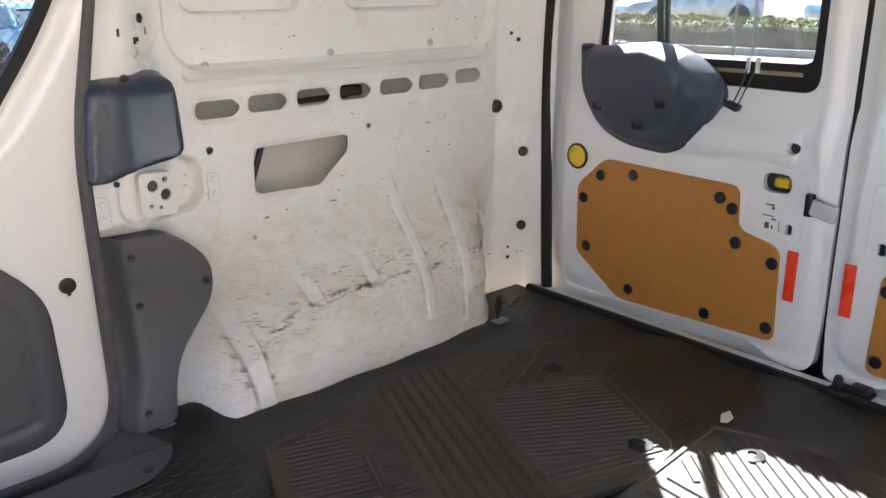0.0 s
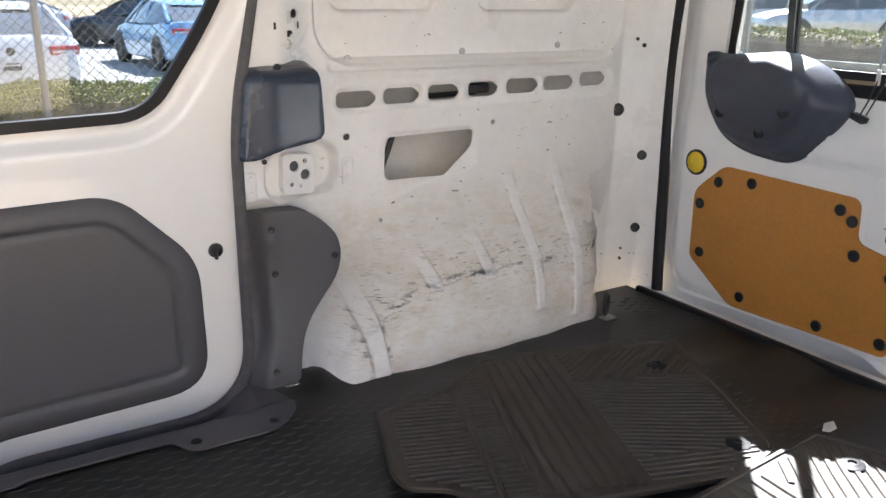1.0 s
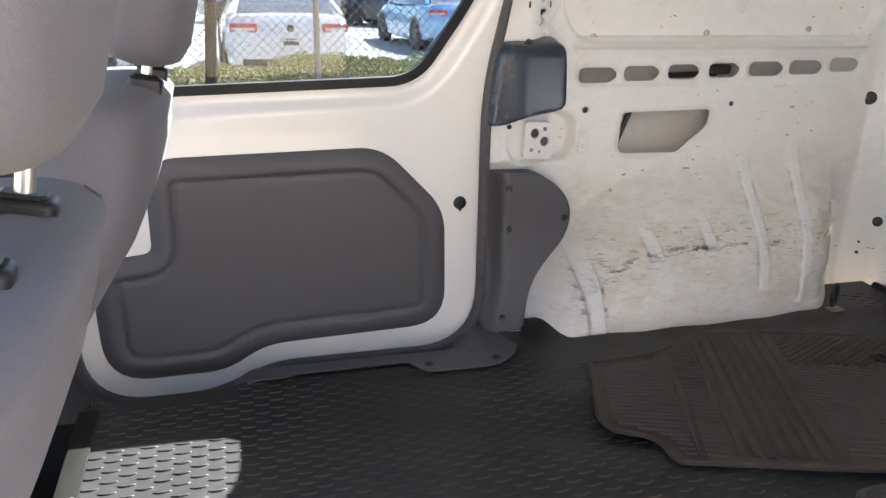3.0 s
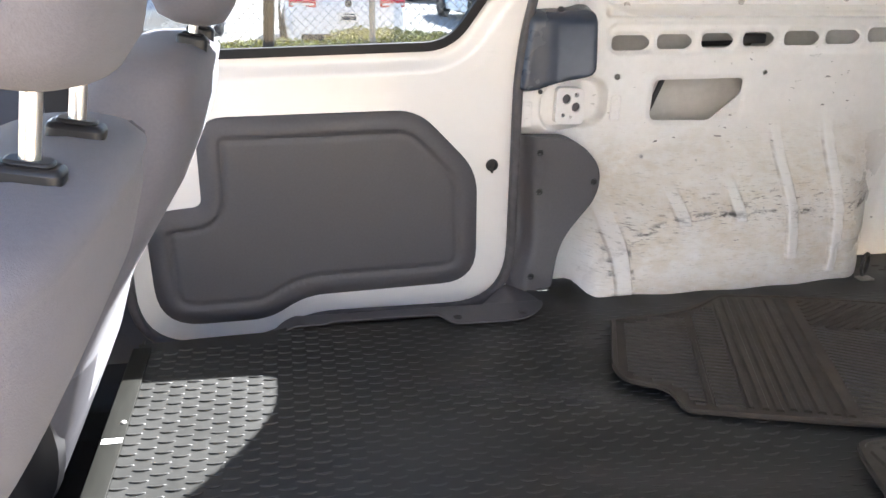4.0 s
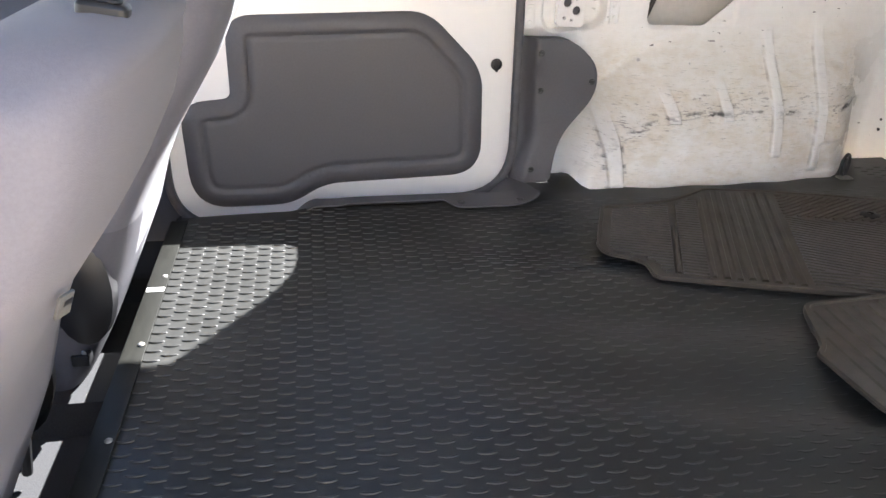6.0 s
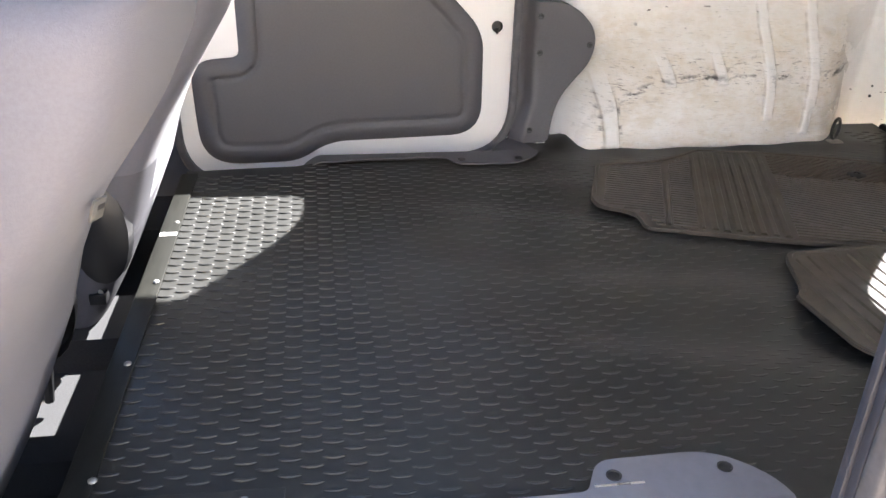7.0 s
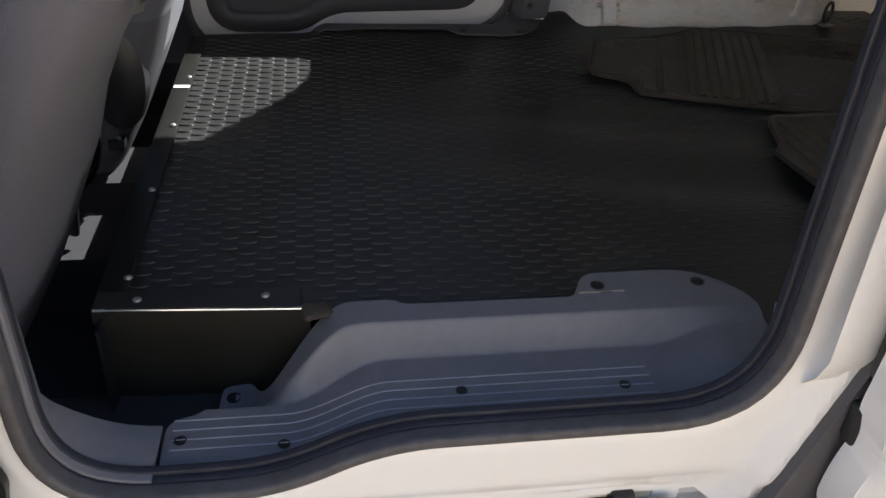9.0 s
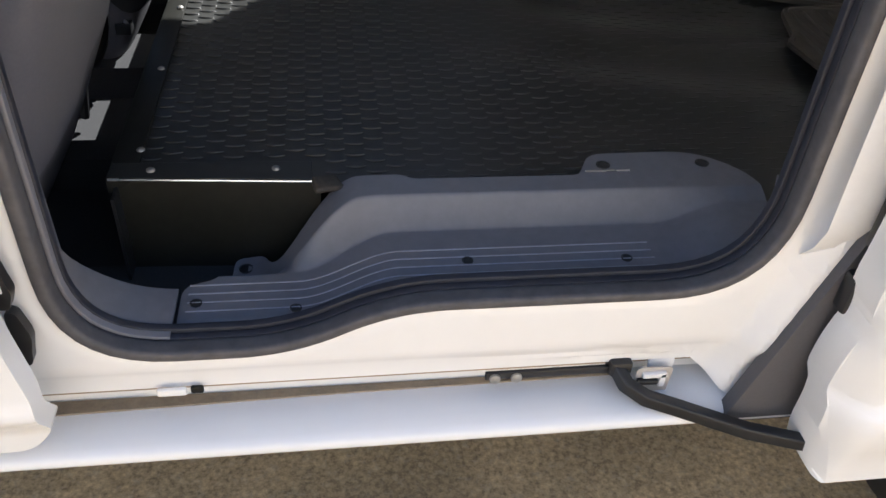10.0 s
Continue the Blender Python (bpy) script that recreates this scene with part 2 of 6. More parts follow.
# dark tints in both glasses tone down the overbright outside
GLASS_TAIL = glass_of("tail_window_glass", (0.60, 0.63, 0.62))
GLASS = glass_of("window_glass", (0.53, 0.55, 0.55))
ASPHALT = material("asphalt", (0.46, 0.335, 0.185), 0.85, vary=0.48, grain=130, bump=1.0, bump_scale=120, dirt=0.6, dirt_colour=(0.56, 0.48, 0.36), dirt_scale=60, patch=1.2)
CONCRETE = material("pale_concrete", (0.42, 0.39, 0.35), 0.85, vary=0.15, grain=20, dirt=0.3, dirt_scale=1.5)
PAPER = material("paper_scrap", (0.7, 0.69, 0.66), 0.8, vary=0.05)


# pressed straps over the wheel arch: x at the foot and head, z of foot and head, width
STRAP_LINES = [(1.042, 1.032, 0.0, 0.150, 0.036), (1.187, 1.178, 0.143, 0.200, 0.031), (1.322, 1.316, 0.146, 0.215, 0.028),
               (1.445, 1.465, 0.06, 0.32, 0.028), (1.560, 1.600, 0.02, 0.335, 0.028)]


def scuffed(name):
    """White paint, with dirt and black rub marks round the shoulder and straps of the wheel arch."""
    mat = material(name, (0.80, 0.79, 0.77), 0.33, vary=0.025, dirt=0.16, dirt_colour=(0.45, 0.40, 0.33), dirt_scale=14.0, grain=50)
    n, ln = mat.node_tree.nodes, mat.node_tree.links
    b = n["Principled BSDF"]
    old = b.inputs["Base Color"].links[0].from_socket
    tc, sep = n.new("ShaderNodeTexCoord"), n.new("ShaderNodeSeparateXYZ")
    ln.new(tc.outputs["Object"], sep.inputs[0])

    def calc(op, a, c, clamp=False):
        q = n.new("ShaderNodeMath")
        q.operation, q.use_clamp = op, clamp
        for k, v in enumerate((a, c)):
            if isinstance(v, (int, float)):
                q.inputs[k].default_value = v
            else:
                ln.new(v, q.inputs[k])
        return q.outputs[0]

    def span(v, a0, a1, b0, b1, kind="SMOOTHSTEP"):
        r = n.new("ShaderNodeMapRange")
        r.interpolation_type = kind
        for k, q in enumerate((a0, a1, b0, b1)):
            r.inputs[k + 1].default_value = q
        ln.new(v, r.inputs[0])
        return r.outputs[0]

    def grain_of(scale, detail, rot=0.0, rough=0.65):
        mp, t = n.new("ShaderNodeMapping"), n.new("ShaderNodeTexNoise")
        mp.inputs["Scale"].default_value = scale
        mp.inputs["Rotation"].default_value = (0, rot, 0)
        t.inputs["Scale"].default_value, t.inputs["Detail"].default_value, t.inputs["Roughness"].default_value = 1.0, detail, rough
        ln.new(tc.outputs["Object"], mp.inputs[0])
        ln.new(mp.outputs[0], t.inputs["Vector"])
        return t.outputs[0]

    x, z = sep.outputs[0], sep.outputs[2]
    crest = calc("MULTIPLY", calc("SUBTRACT", 1.0, calc("POWER", calc("SUBTRACT", 1.0, span(x, 0.93, 1.27, 0.0, 1.0, "LINEAR")), 2.2)), 0.160)
    off = calc("SUBTRACT", z, crest)
    near = calc("MULTIPLY", span(off, -0.05, 0.0, 0.0, 1.0), span(off, 0.012, 0.09, 1.0, 0.0))
    tight = calc("MULTIPLY", span(off, -0.010, 0.0, 0.0, 1.0), span(off, 0.003, 0.013, 1.0, 0.0))
    low = calc("MULTIPLY", span(z, 0.22, 0.42, 1.0, 0.0), calc("MULTIPLY", span(x, 0.93, 1.05, 0.0, 1.0), span(x, 1.68, 1.78, 1.0, 0.0)))
    near, tight = calc("MULTIPLY", near, low), calc("MULTIPLY", tight, low)
    fine = grain_of((42, 14, 300), 7.0, 0.10, 0.7)
    fine2 = grain_of((26, 12, 210), 7.0, -0.45, 0.7)
    blot = grain_of((9, 6, 14), 5.0)
    broken = grain_of((16, 6, 60), 7.0, -0.2, 0.75)
    # brownish film over the arch, thin grey scratches, and hard black rubs on the crest
    film = calc("MULTIPLY", low, calc("MULTIPLY", span(blot, 0.32, 0.66, 0.25, 0.85), span(grain_of((30, 20, 60), 6.0, 0.2, 0.75), 0.35, 0.62, 0.45, 1.0)))
    scratch = calc("MULTIPLY", calc("MAXIMUM", span(fine, 0.55, 0.66, 0.0, 0.80), span(fine2, 0.58, 0.70, 0.0, 0.65)), calc("ADD", calc("MULTIPLY", near, 0.85), calc("MULTIPLY", low, 0.32)), True)
    rub = calc("MULTIPLY", calc("MULTIPLY", calc("MULTIPLY", span(x, 1.02, 1.08, 0.35, 1.0), span(broken, 0.46, 0.56, 0.0, 0.9)), span(blot, 0.36, 0.52, 0.1, 1.0)), tight, True)
    edge = None
    for cx, w in ((1.021, 0.006), (1.066, 0.004)):
        d = calc("ABSOLUTE", calc("SUBTRACT", calc("ADD", x, calc("MULTIPLY", z, 0.09)), cx), 0.0)
        e = span(d, w * 0.4, w * 1.8, 1.0, 0.0)
        edge = e if edge is None else calc("MAXIMUM", edge, e)
    edge = calc("MULTIPLY", calc("MULTIPLY", edge, span(z, 0.10, 0.16, 1.0, 0.0)), span(broken, 0.46, 0.64, 0.0, 0.7), True)
    rub = calc("MAXIMUM", rub, edge)
    grime = None
    for foot_x, head_x, z0, z1, w in STRAP_LINES:
        lean = (head_x - foot_x) / (z1 - z0)
        d = calc("ABSOLUTE", calc("SUBTRACT", x, calc("ADD", calc("MULTIPLY", calc("SUBTRACT", z, z0), lean), foot_x)), 0.0)
        e = calc("MULTIPLY", span(calc("ABSOLUTE", calc("SUBTRACT", d, w / 2 + 0.0015), 0.0), 0.0006, 0.0035, 1.0, 0.0), calc("MULTIPLY", span(z, z0, z0 + 0.02, 0.0, 1.0), span(z, z1 - 0.05, z1, 1.0, 0.0)))
        grime = e if grime is None else calc("MAXIMUM", grime, e)
    grime = calc("MULTIPLY", grime, span(blot, 0.35, 0.65, 0.0, 0.45), True)
    clean = None
    for foot_x, head_x, z0, z1, w in STRAP_LINES:
        lean = (head_x - foot_x) / (z1 - z0)
        d = calc("ABSOLUTE", calc("SUBTRACT", x, calc("ADD", calc("MULTIPLY", calc("SUBTRACT", z, z0), lean), foot_x)), 0.0)
        e = calc("MULTIPLY", span(d, w / 2 - 0.003, w / 2, 1.0, 0.0), calc("MULTIPLY", span(z, z0 - 0.004, z0 + 0.004, 0.0, 1.0), span(z, z1 - 0.01, z1 + 0.03, 1.0, 0.0)))
        clean = e if clean is None else calc("MAXIMUM", clean, e)
    film = calc("MULTIPLY", film, calc("SUBTRACT", 1.0, calc("MULTIPLY", clean, 0.75)))
    scratch = calc("MULTIPLY", scratch, calc("SUBTRACT", 1.0, calc("MULTIPLY", clean, 0.35)))
    rub = calc("MULTIPLY", rub, calc("SUBTRACT", 1.0, calc("MULTIPLY", clean, 0.45)))
    col = old
    for fac, tint in ((film, (0.62, 0.55, 0.44)), (scratch, (0.15, 0.13, 0.11)), (grime, (0.22, 0.19, 0.16)), (rub, (0.02, 0.02, 0.02))):
        mx = n.new("ShaderNodeMix")
        mx.data_type = "RGBA"
        ln.new(fac, mx.inputs[0])
        ln.new(col, mx.inputs[6])
        mx.inputs[7].default_value = (*tint, 1)
        col = mx.outputs[2]
    # stray small black nicks all over the bare wall
    nick = calc("MULTIPLY", span(grain_of((40, 20, 95), 2.0, 0.3), 0.695, 0.72, 0.0, 1.0), span(grain_of((3, 3, 3), 2.0), 0.48, 0.62, 0.0, 0.9))
    mx = n.new("ShaderNodeMix")
    mx.data_type = "RGBA"
    ln.new(nick, mx.inputs[0])
    ln.new(col, mx.inputs[6])
    mx.inputs[7].default_value = (0.06, 0.05, 0.045, 1)
    ln.new(mx.outputs[2], b.inputs["Base Color"])
    return mat

# ---- the van's shell ----
OPENING = rounded([(0.004, -0.095, 0.12), (0.25, -0.095, 0.07), (0.36, -0.042, 0.08), (0.80, -0.042, 0.13), (0.80, 0.50, 0.2),
                   (0.835, 0.68, 0.2), (0.953, 1.25, 0.07), (0.024, 1.255, 0.08), (0.004, 0.55, 0.2)], n=9)
# the open doorway's edge in the outer skin
NEAR_OPEN = rounded([(0.012, -0.076, 0.13), (0.25, -0.076, 0.07), (0.36, -0.021, 0.08), (0.788, -0.021, 0.13), (0.788, 0.50, 0.2),
                     (0.822, 0.68, 0.2), (0.932, 1.21, 0.07), (0.03, 1.22, 0.08), (0.012, 0.55, 0.2)], n=9)


def boxed(x, z, x0, x1, z0, z1, r):
    """Depth inside a rounded rectangle (positive inside)."""
    cx, cz, hx, hz = (x0 + x1) / 2, (z0 + z1) / 2, (x1 - x0) / 2 - r, (z1 - z0) / 2 - r
    qx, qz = abs(x - cx) - hx, abs(z - cz) - hz
    return -(math.hypot(max(qx, 0), max(qz, 0)) + min(max(qx, qz), 0) - r)


def arch_face(x, z):
    """How far the wheel arch stands out of the side wall."""
    k1, k2 = min(1.0, max(0.0, (x - 0.93) / 0.34)), min(1.0, max(0.0, (x - 0.89) / 0.52))
    shoulder = 0.162 * (1 - (1 - k1) ** 2.2) + 0.006
    top = lerp(0.09, 0.36, 1 - (1 - k2) ** 2) + 0.03 * smooth01(1.4, 1.7, x)
    foot = lerp(0.075, 0.195, smooth01(0.895, 0.985, x))
    foot = lerp(foot, 0.02, smooth01(1.60, 1.80, x)) - 0.02 * smooth01(1.40, 1.58, x)
    ledge = foot - 0.046 * min(1.0, foot / 0.19)
    if z < shoulder:
        k = max(0.0, z / shoulder)
        d = lerp(foot, ledge, k * k * 0.75 + 0.25 * k)
    else:
        d = ledge * (1 - smooth01(shoulder - 0.06, max(top, shoulder + 0.05), z) * 1.0) / max(1e-6, (1 - smooth01(shoulder - 0.06, max(top, shoulder + 0.05), shoulder)))
    # a faint bead where the arch runs into the wall, and the pressed field at its rear end
    d += 0.0035 * math.exp(-((z - top) / 0.008) ** 2) * smooth01(0.97, 1.05, x) * smooth01(1.45, 1.36, x)
    d -= 0.007 * smooth01(0.0, 0.006, boxed(x, z, 1.562, 1.72, 0.012, 0.088, 0.022))
    for foot_x, head_x, z0, z1, w in STRAP_LINES:
        if z0 - 0.02 < z < z1 + 0.03:
            cx = lerp(foot_x, head_x, (z - z0) / (z1 - z0))
            d += 0.0095 * smooth01(w / 2 + 0.002, w / 2 - 0.003, abs(x - cx)) * smooth01(z0 - 0.004, z0 + 0.004, z) * smooth01(z1 + 0.03, z1 - 0.02, z)
    return max(d, 0.0)


def wall_line(x, z):
    """The bare side wall's y, with its pressings, but without the arch."""
    y = 0.80 - 0.029 * z
    y += 0.024 * smooth01(-0.002, 0.011, boxed(x, z, 0.995, 1.79, 0.585, 1.6, 0.09))
    y -= 0.009 * smooth01(0.0, 0.007, boxed(x, z, 1.02, 1.77, 0.575, 0.605, 0.012))
    for a, b in ((1.035, 1.285), (1.385, 1.66)):
        y += 0.016 * smooth01(0.0, 0.007, boxed(x, z, a, b, 0.69, 1.5, 0.035))
    # shallow tray round the row of slots
    y += 0.004 * smooth01(0.0, 0.006, boxed(x, z, 1.028, 1.775, 0.497, 0.568, 0.03))
    # rolled-in rims of the slots and of the large hole, and the dish under the latch
    if 0.49 < z < 0.58 and x > 1.02:
        y += 0.005 * smooth01(-0.0085, -0.001, max(boxed(x, z, a, b, h - 0.0165, h + 0.0165, 0.013) for a, b, h in SLOTS))
    y += 0.004 * smooth01(-0.010, -0.001, boxed(x, z, 1.149, 1.372, 0.347, 0.442, 0.02))
    y -= 0.10 * max(0.0, z - 0.75)
    if x < 0.99:  # pillar beside the sliding door stands further in
        y -= 0.055 * smooth01(0.99, 0.90, x) * smooth01(0.30, 0.36, z)
    if x > 1.80:
        y -= 0.50 * min(x - 1.80, 0.075) + 1.9 * max(0.0, x - 1.875)
    return y


def side_wall(x, z, w):
    y = wall_line(x, z) - arch_face(x, z)
    y += 0.030 * smooth01(0.0, 0.012, boxed(x, z, 0.866, 1.044, 0.336, 0.450, 0.045))
    return (x, y + w, z)


SLOTS = [(1.043, 1.133, 0.522), (1.150, 1.235, 0.5245), (1.257, 1.335, 0.5265), (1.359, 1.438, 0.529), (1.462, 1.552, 0.531), (1.568, 1.657, 0.533), (1.677, 1.757, 0.538)]
holes = []
for a, b, z in SLOTS:
    h = 0.0165
    holes.append(rounded([(a, z - h, 0.014), (b - 0.014, z - h, 0.008), (b, z - 0.004, 0.006), (b, z + 0.004, 0.006), (b - 0.014, z + h, 0.008), (a, z + h, 0.014)], n=4))
holes.append(rounded([(1.149, 0.348, 0.02), (1.297, 0.345, 0.012), (1.371, 0.407, 0.012), (1.372, 0.443, 0.012), (1.152, 0.440, 0.016)], n=4))
for x, z, r in ((1.061, 0.449, 0.0075), (1.422, 0.455, 0.006), (1.137, 0.265, 0.0045), (0.945, 0.690, 0.0085), (1.255, 0.262, 0.0025), (1.45, 0.300, 0.002)):
    holes.append(ring(x, z, r, n=12))

ARCH_PAINT = scuffed("scuffed_white_paint")
outline = [(0.80, -0.03), (1.905, -0.03), (1.905, 1.29), (0.965, 1.29), (0.955, 1.21), (0.845, 0.68), (0.80, 0.52)]
solid("wall_passenger_side", sheet(outline, holes, side_wall, 0.0025, 0.0046, 0.0046), ARCH_PAINT,
      "white painted bare steel side wall with scuffed wheel arch", "wall", "structure", sharp=50)

# outer skins behind the holes
bm = sheet(rounded([(0.83, -0.12), (1.96, -0.12), (1.96, 1.285), (1.13, 1.285), (0.905, 0.80), (0.87, 0.715), (0.83, 0.50)], 0.01), [], lambda u, v, w: (u, 0.878 - 0.05 * max(0, v - 0.6) + w, v), 0.004, 0.2, 0.1)
rbox((1.10, 0.08, 0.004), at(1.39, 0.836, -0.034), 0, 1, bm)
# unseen closing strip, added to keep sunlight out of the wall cavity
rows = []
for k in range(15):
    z = lerp(-0.03, 1.27, k / 14)
    wx = float(np.interp(z, (-0.03, 0.52, 0.68, 1.21, 1.29), (0.803, 0.803, 0.848, 0.958, 0.968))) + 0.004
    sx = float(np.interp(z, (-0.12, 0.50, 0.715, 0.80, 1.285), (0.83, 0.83, 0.87, 0.905, 1.13))) + 0.004
    rows.append((bm.verts.new((wx, wall_line(wx, z) + 0.003, z)), bm.verts.new((sx, 0.877 - 0.05 * max(0, z - 0.6), z))))
for a, b in zip(rows, rows[1:]):
    bm.faces.new((a[0], a[1], b[1], b[0]))
solid("wall_outer_skin", bm, CAVITY, "grey primed inner face of the outer side panel", "wall", "structure")

# the driver's side, seen from outside, with the open doorway
near_segs = [(Vector(NEAR_OPEN[i - 1]), Vector(NEAR_OPEN[i])) for i in range(len(NEAR_OPEN))]


def near_dist(x, z):
    p, best = Vector((x, z)), 9.0
    for a, b in near_segs:
        d = b - a
        t = max(0.0, min(1.0, (p - a).dot(d) / max(1e-12, d.length_squared)))
        best = min(best, (a + d * t - p).length_squared)
    return math.sqrt(best)


def near_side(x, z, w):
    y = -0.765 + 0.10 * max(0.0, z - 0.75)
    y += 0.012 * smooth01(-0.085, -0.122, z)
    # the pillar turns outwards behind a soft crease, beside the quarter panel
    y -= 0.030 * smooth01(0.0, 0.08, x - 0.735 - 0.30 * (z + 0.1))
    y -= 0.018 * smooth01(-0.02, -0.06, x)
    if x > 0.6 and z < 0.6:
        fold = x - 0.735 - 0.30 * (z + 0.1)
        y -= 0.008 * math.exp(-((fold - 0.046) / 0.010) ** 2) - 0.004 * math.exp(-((fold - 0.026) / 0.008) ** 2)
    # rolled edge of the doorway and the two fine folds above the rail
    y += 0.006 * smooth01(0.012, 0.0, near_dist(x, z)) if z < 0.6 and -0.06 < x < 0.86 else 0.0
    y -= 0.0022 * smooth01(-0.110, -0.116, z) - 0.0030 * smooth01(-0.1185, -0.1215, z)
    return (x, y + w, z)


bm = sheet([(-1.30, -0.134), (0.725, -0.134), (0.80, -0.20), (1.02, -0.20), (1.02, 1.29), (-1.30, 1.29)], [NEAR_OPEN, rounded([(-1.05, 0.45), (-0.16, 0.45), (-0.16, 1.05), (-0.85, 1.05)], 0.06)], near_side, 0.03, 0.009, 0.009)
solid("wall_driver_side", bm, WHITE, "white painted body side round the open sliding doorway", "wall", "structure", bevel=0.003)
# the gap's shade on the quarter panel is put into its dark grey colour
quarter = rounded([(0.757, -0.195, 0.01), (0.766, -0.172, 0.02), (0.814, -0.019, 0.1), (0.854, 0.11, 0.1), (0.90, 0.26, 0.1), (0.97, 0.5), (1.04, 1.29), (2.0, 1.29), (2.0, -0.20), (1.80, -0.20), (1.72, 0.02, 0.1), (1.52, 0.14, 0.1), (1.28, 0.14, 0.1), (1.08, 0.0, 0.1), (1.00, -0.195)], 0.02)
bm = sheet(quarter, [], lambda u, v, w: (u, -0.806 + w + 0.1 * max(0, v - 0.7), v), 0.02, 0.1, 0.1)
solid("wall_rear_quarter", bm, DARK_TRIM, "rear quarter panel behind the open door, its shade put into dark grey", "wall", "structure", bevel=0.004)
bm = sheet(rounded([(-1.25, -0.150), (-0.02, -0.150, 0.02), (0.006, -0.118, 0.012), (0.003, -0.075, 0.02), (-0.003, -0.03, 0.03), (-0.010, 0.02, 0.03), (-0.014, 0.44), (-1.25, 0.44)], 0.015), [], lambda u, v, w: (u, -0.832 + 0.016 * smooth01(-0.085, -0.125, v) - 0.006 * math.exp(-((v + 0.078) / 0.012) ** 2) - 0.02 * smooth01(0.0, 0.3, v) + w, v), 0.03, 0.1, 0.008)
solid("door_front_driver", bm, WHITE, "white painted front door beside the doorway", "door", "structure", bevel=0.006)
for x, z in ((0.852, 0.059), (0.856, 0.032), (0.857, 0.018)):
    bm = lathe([(0.0050, 0.0), (0.0050, 0.003), (0.0035, 0.0045), (0, 0.0045)], at(x, -0.806, z, FACE_IN), 10)
    solid("panel_screw", bm, DULL_BOLT, "small domed screw in the dark quarter panel", "screw", group="quarter panel screws")
# sill with the slot of the door's lower rail
bm = sweep(bmesh.new(), [(-1.25, 0, 0), (-0.2, 0, 0), (0.40, 0, 0), (0.80, 0, 0), (1.02, 0, 0)], [(-0.720, -0.150), (-0.728, -0.173), (-0.752, -0.174), (-0.782, -0.176), (-0.794, -0.179), (-0.801, -0.182), (-0.8055, -0.187), (-0.8065, -0.192), (-0.804, -0.197), (-0.797, -0.201), (-0.76, -0.235), (-0.70, -0.26), (-0.70, -0.150)][::-1])
for v in bm.verts:
    v.co.y = -abs(v.co.y)
solid("trim_rocker", bm, WHITE, "white painted sill below the doorway", "sill", "structure", sharp=60)
bm = sheet([(-0.30, -0.730), (0.66, -0.730), (0.66, -0.738), (0.30, -0.742), (-0.04, -0.750), (-0.30, -0.752)], [], lambda u, v, w: (u, v, -0.1712 - w), 0.004, 0.03)
solid("trim_rail_gutter", bm, DUST, "dusty brown gutter below the door rail", "gutter", "structure")
bm = rbox((2.2, 0.004, 0.05), at(-0.2, -0.728, -0.135), 0)
solid("wall_rail_slot", bm, DUST, "dusty back of the door rail slot", "rail slot", "structure")
bm = sheet([(0.80, -0.03), (1.905, -0.03), (1.905, 1.29), (0.80, 1.29)], [], lambda u, v, w: (u, -(wall_line(u, v) - arch_face(u, v)) - w, v), 0.0, 0.03, 0.03)
solid("wall_inner_driver_side", bm, WHITE_IN, "white painted inner wall with wheel arch", "wall", "structure")

# roof, cab front and tail frame
# the ceiling is out of view; its grey is chosen to cut bounced light
bm = rbox((3.5, 1.62, 0.03), at(0.25, 0, 1.305), 0.01)
solid("ceiling", bm, DIM_CEILING, "unseen grey lining under the van roof, added to dim bounced light", "ceiling", "structure")
bm = sheet([(-0.80, -0.20), (0.80, -0.20), (0.80, 0.42), (-0.80, 0.42)], [], lambda u, v, w: (-1.30 - w, u, v), 0.03)
solid("wall_front", bm, DASH, "dark bulkhead below the windscreen", "wall", "structure")
bm = sheet([(-1.30, -0.15), (0.02, -0.15), (0.02, 1.29), (-1.30, 1.29)], [rounded([(-1.05, 0.40), (-0.30, 0.440, 0.1), (-0.150, 0.505, 0.03), (-0.150, 1.10), (-0.85, 1.10)], 0.06)], lambda u, v, w: (u, 0.74 - 0.1 * max(0, v - 0.5) + w, v), 0.05, 0.1, 0.06)
solid("wall_cab_side", bm, DASH, "dark blue front door lining with window", "wall", "structure")

bm = rbox((0.085, 0.05, 0.95), at(-0.076, 0.715, 0.79), 0.015)
solid("trim_middle_pillar", bm, BLACK, "black plastic middle pillar lining", "trim", "structure")
bm = rbox((0.026, 0.03, 0.90), at(-0.012, 0.728, 0.79), 0.006)
solid("trim_pillar_flange", bm, WHITE_IN, "white painted flange beside the pillar lining", "trim", "structure")

# ---- load floor ----
FLOOR_EDGE = [(0.036, -0.530), (0.274, -0.545), (0.31, -0.560), (0.84, -0.565), (0.845, -0.735), (0.95, -0.735), (0.985, -0.65), (1.56, -0.66), (1.72, -0.74), (1.855, -0.74),
              (1.855, 0.76), (1.72, 0.76), (0.84, 0.74), (0.835, 0.60), (0.83, 0.565), (0.31, 0.560), (0.274, 0.545), (0.036, 0.530)]


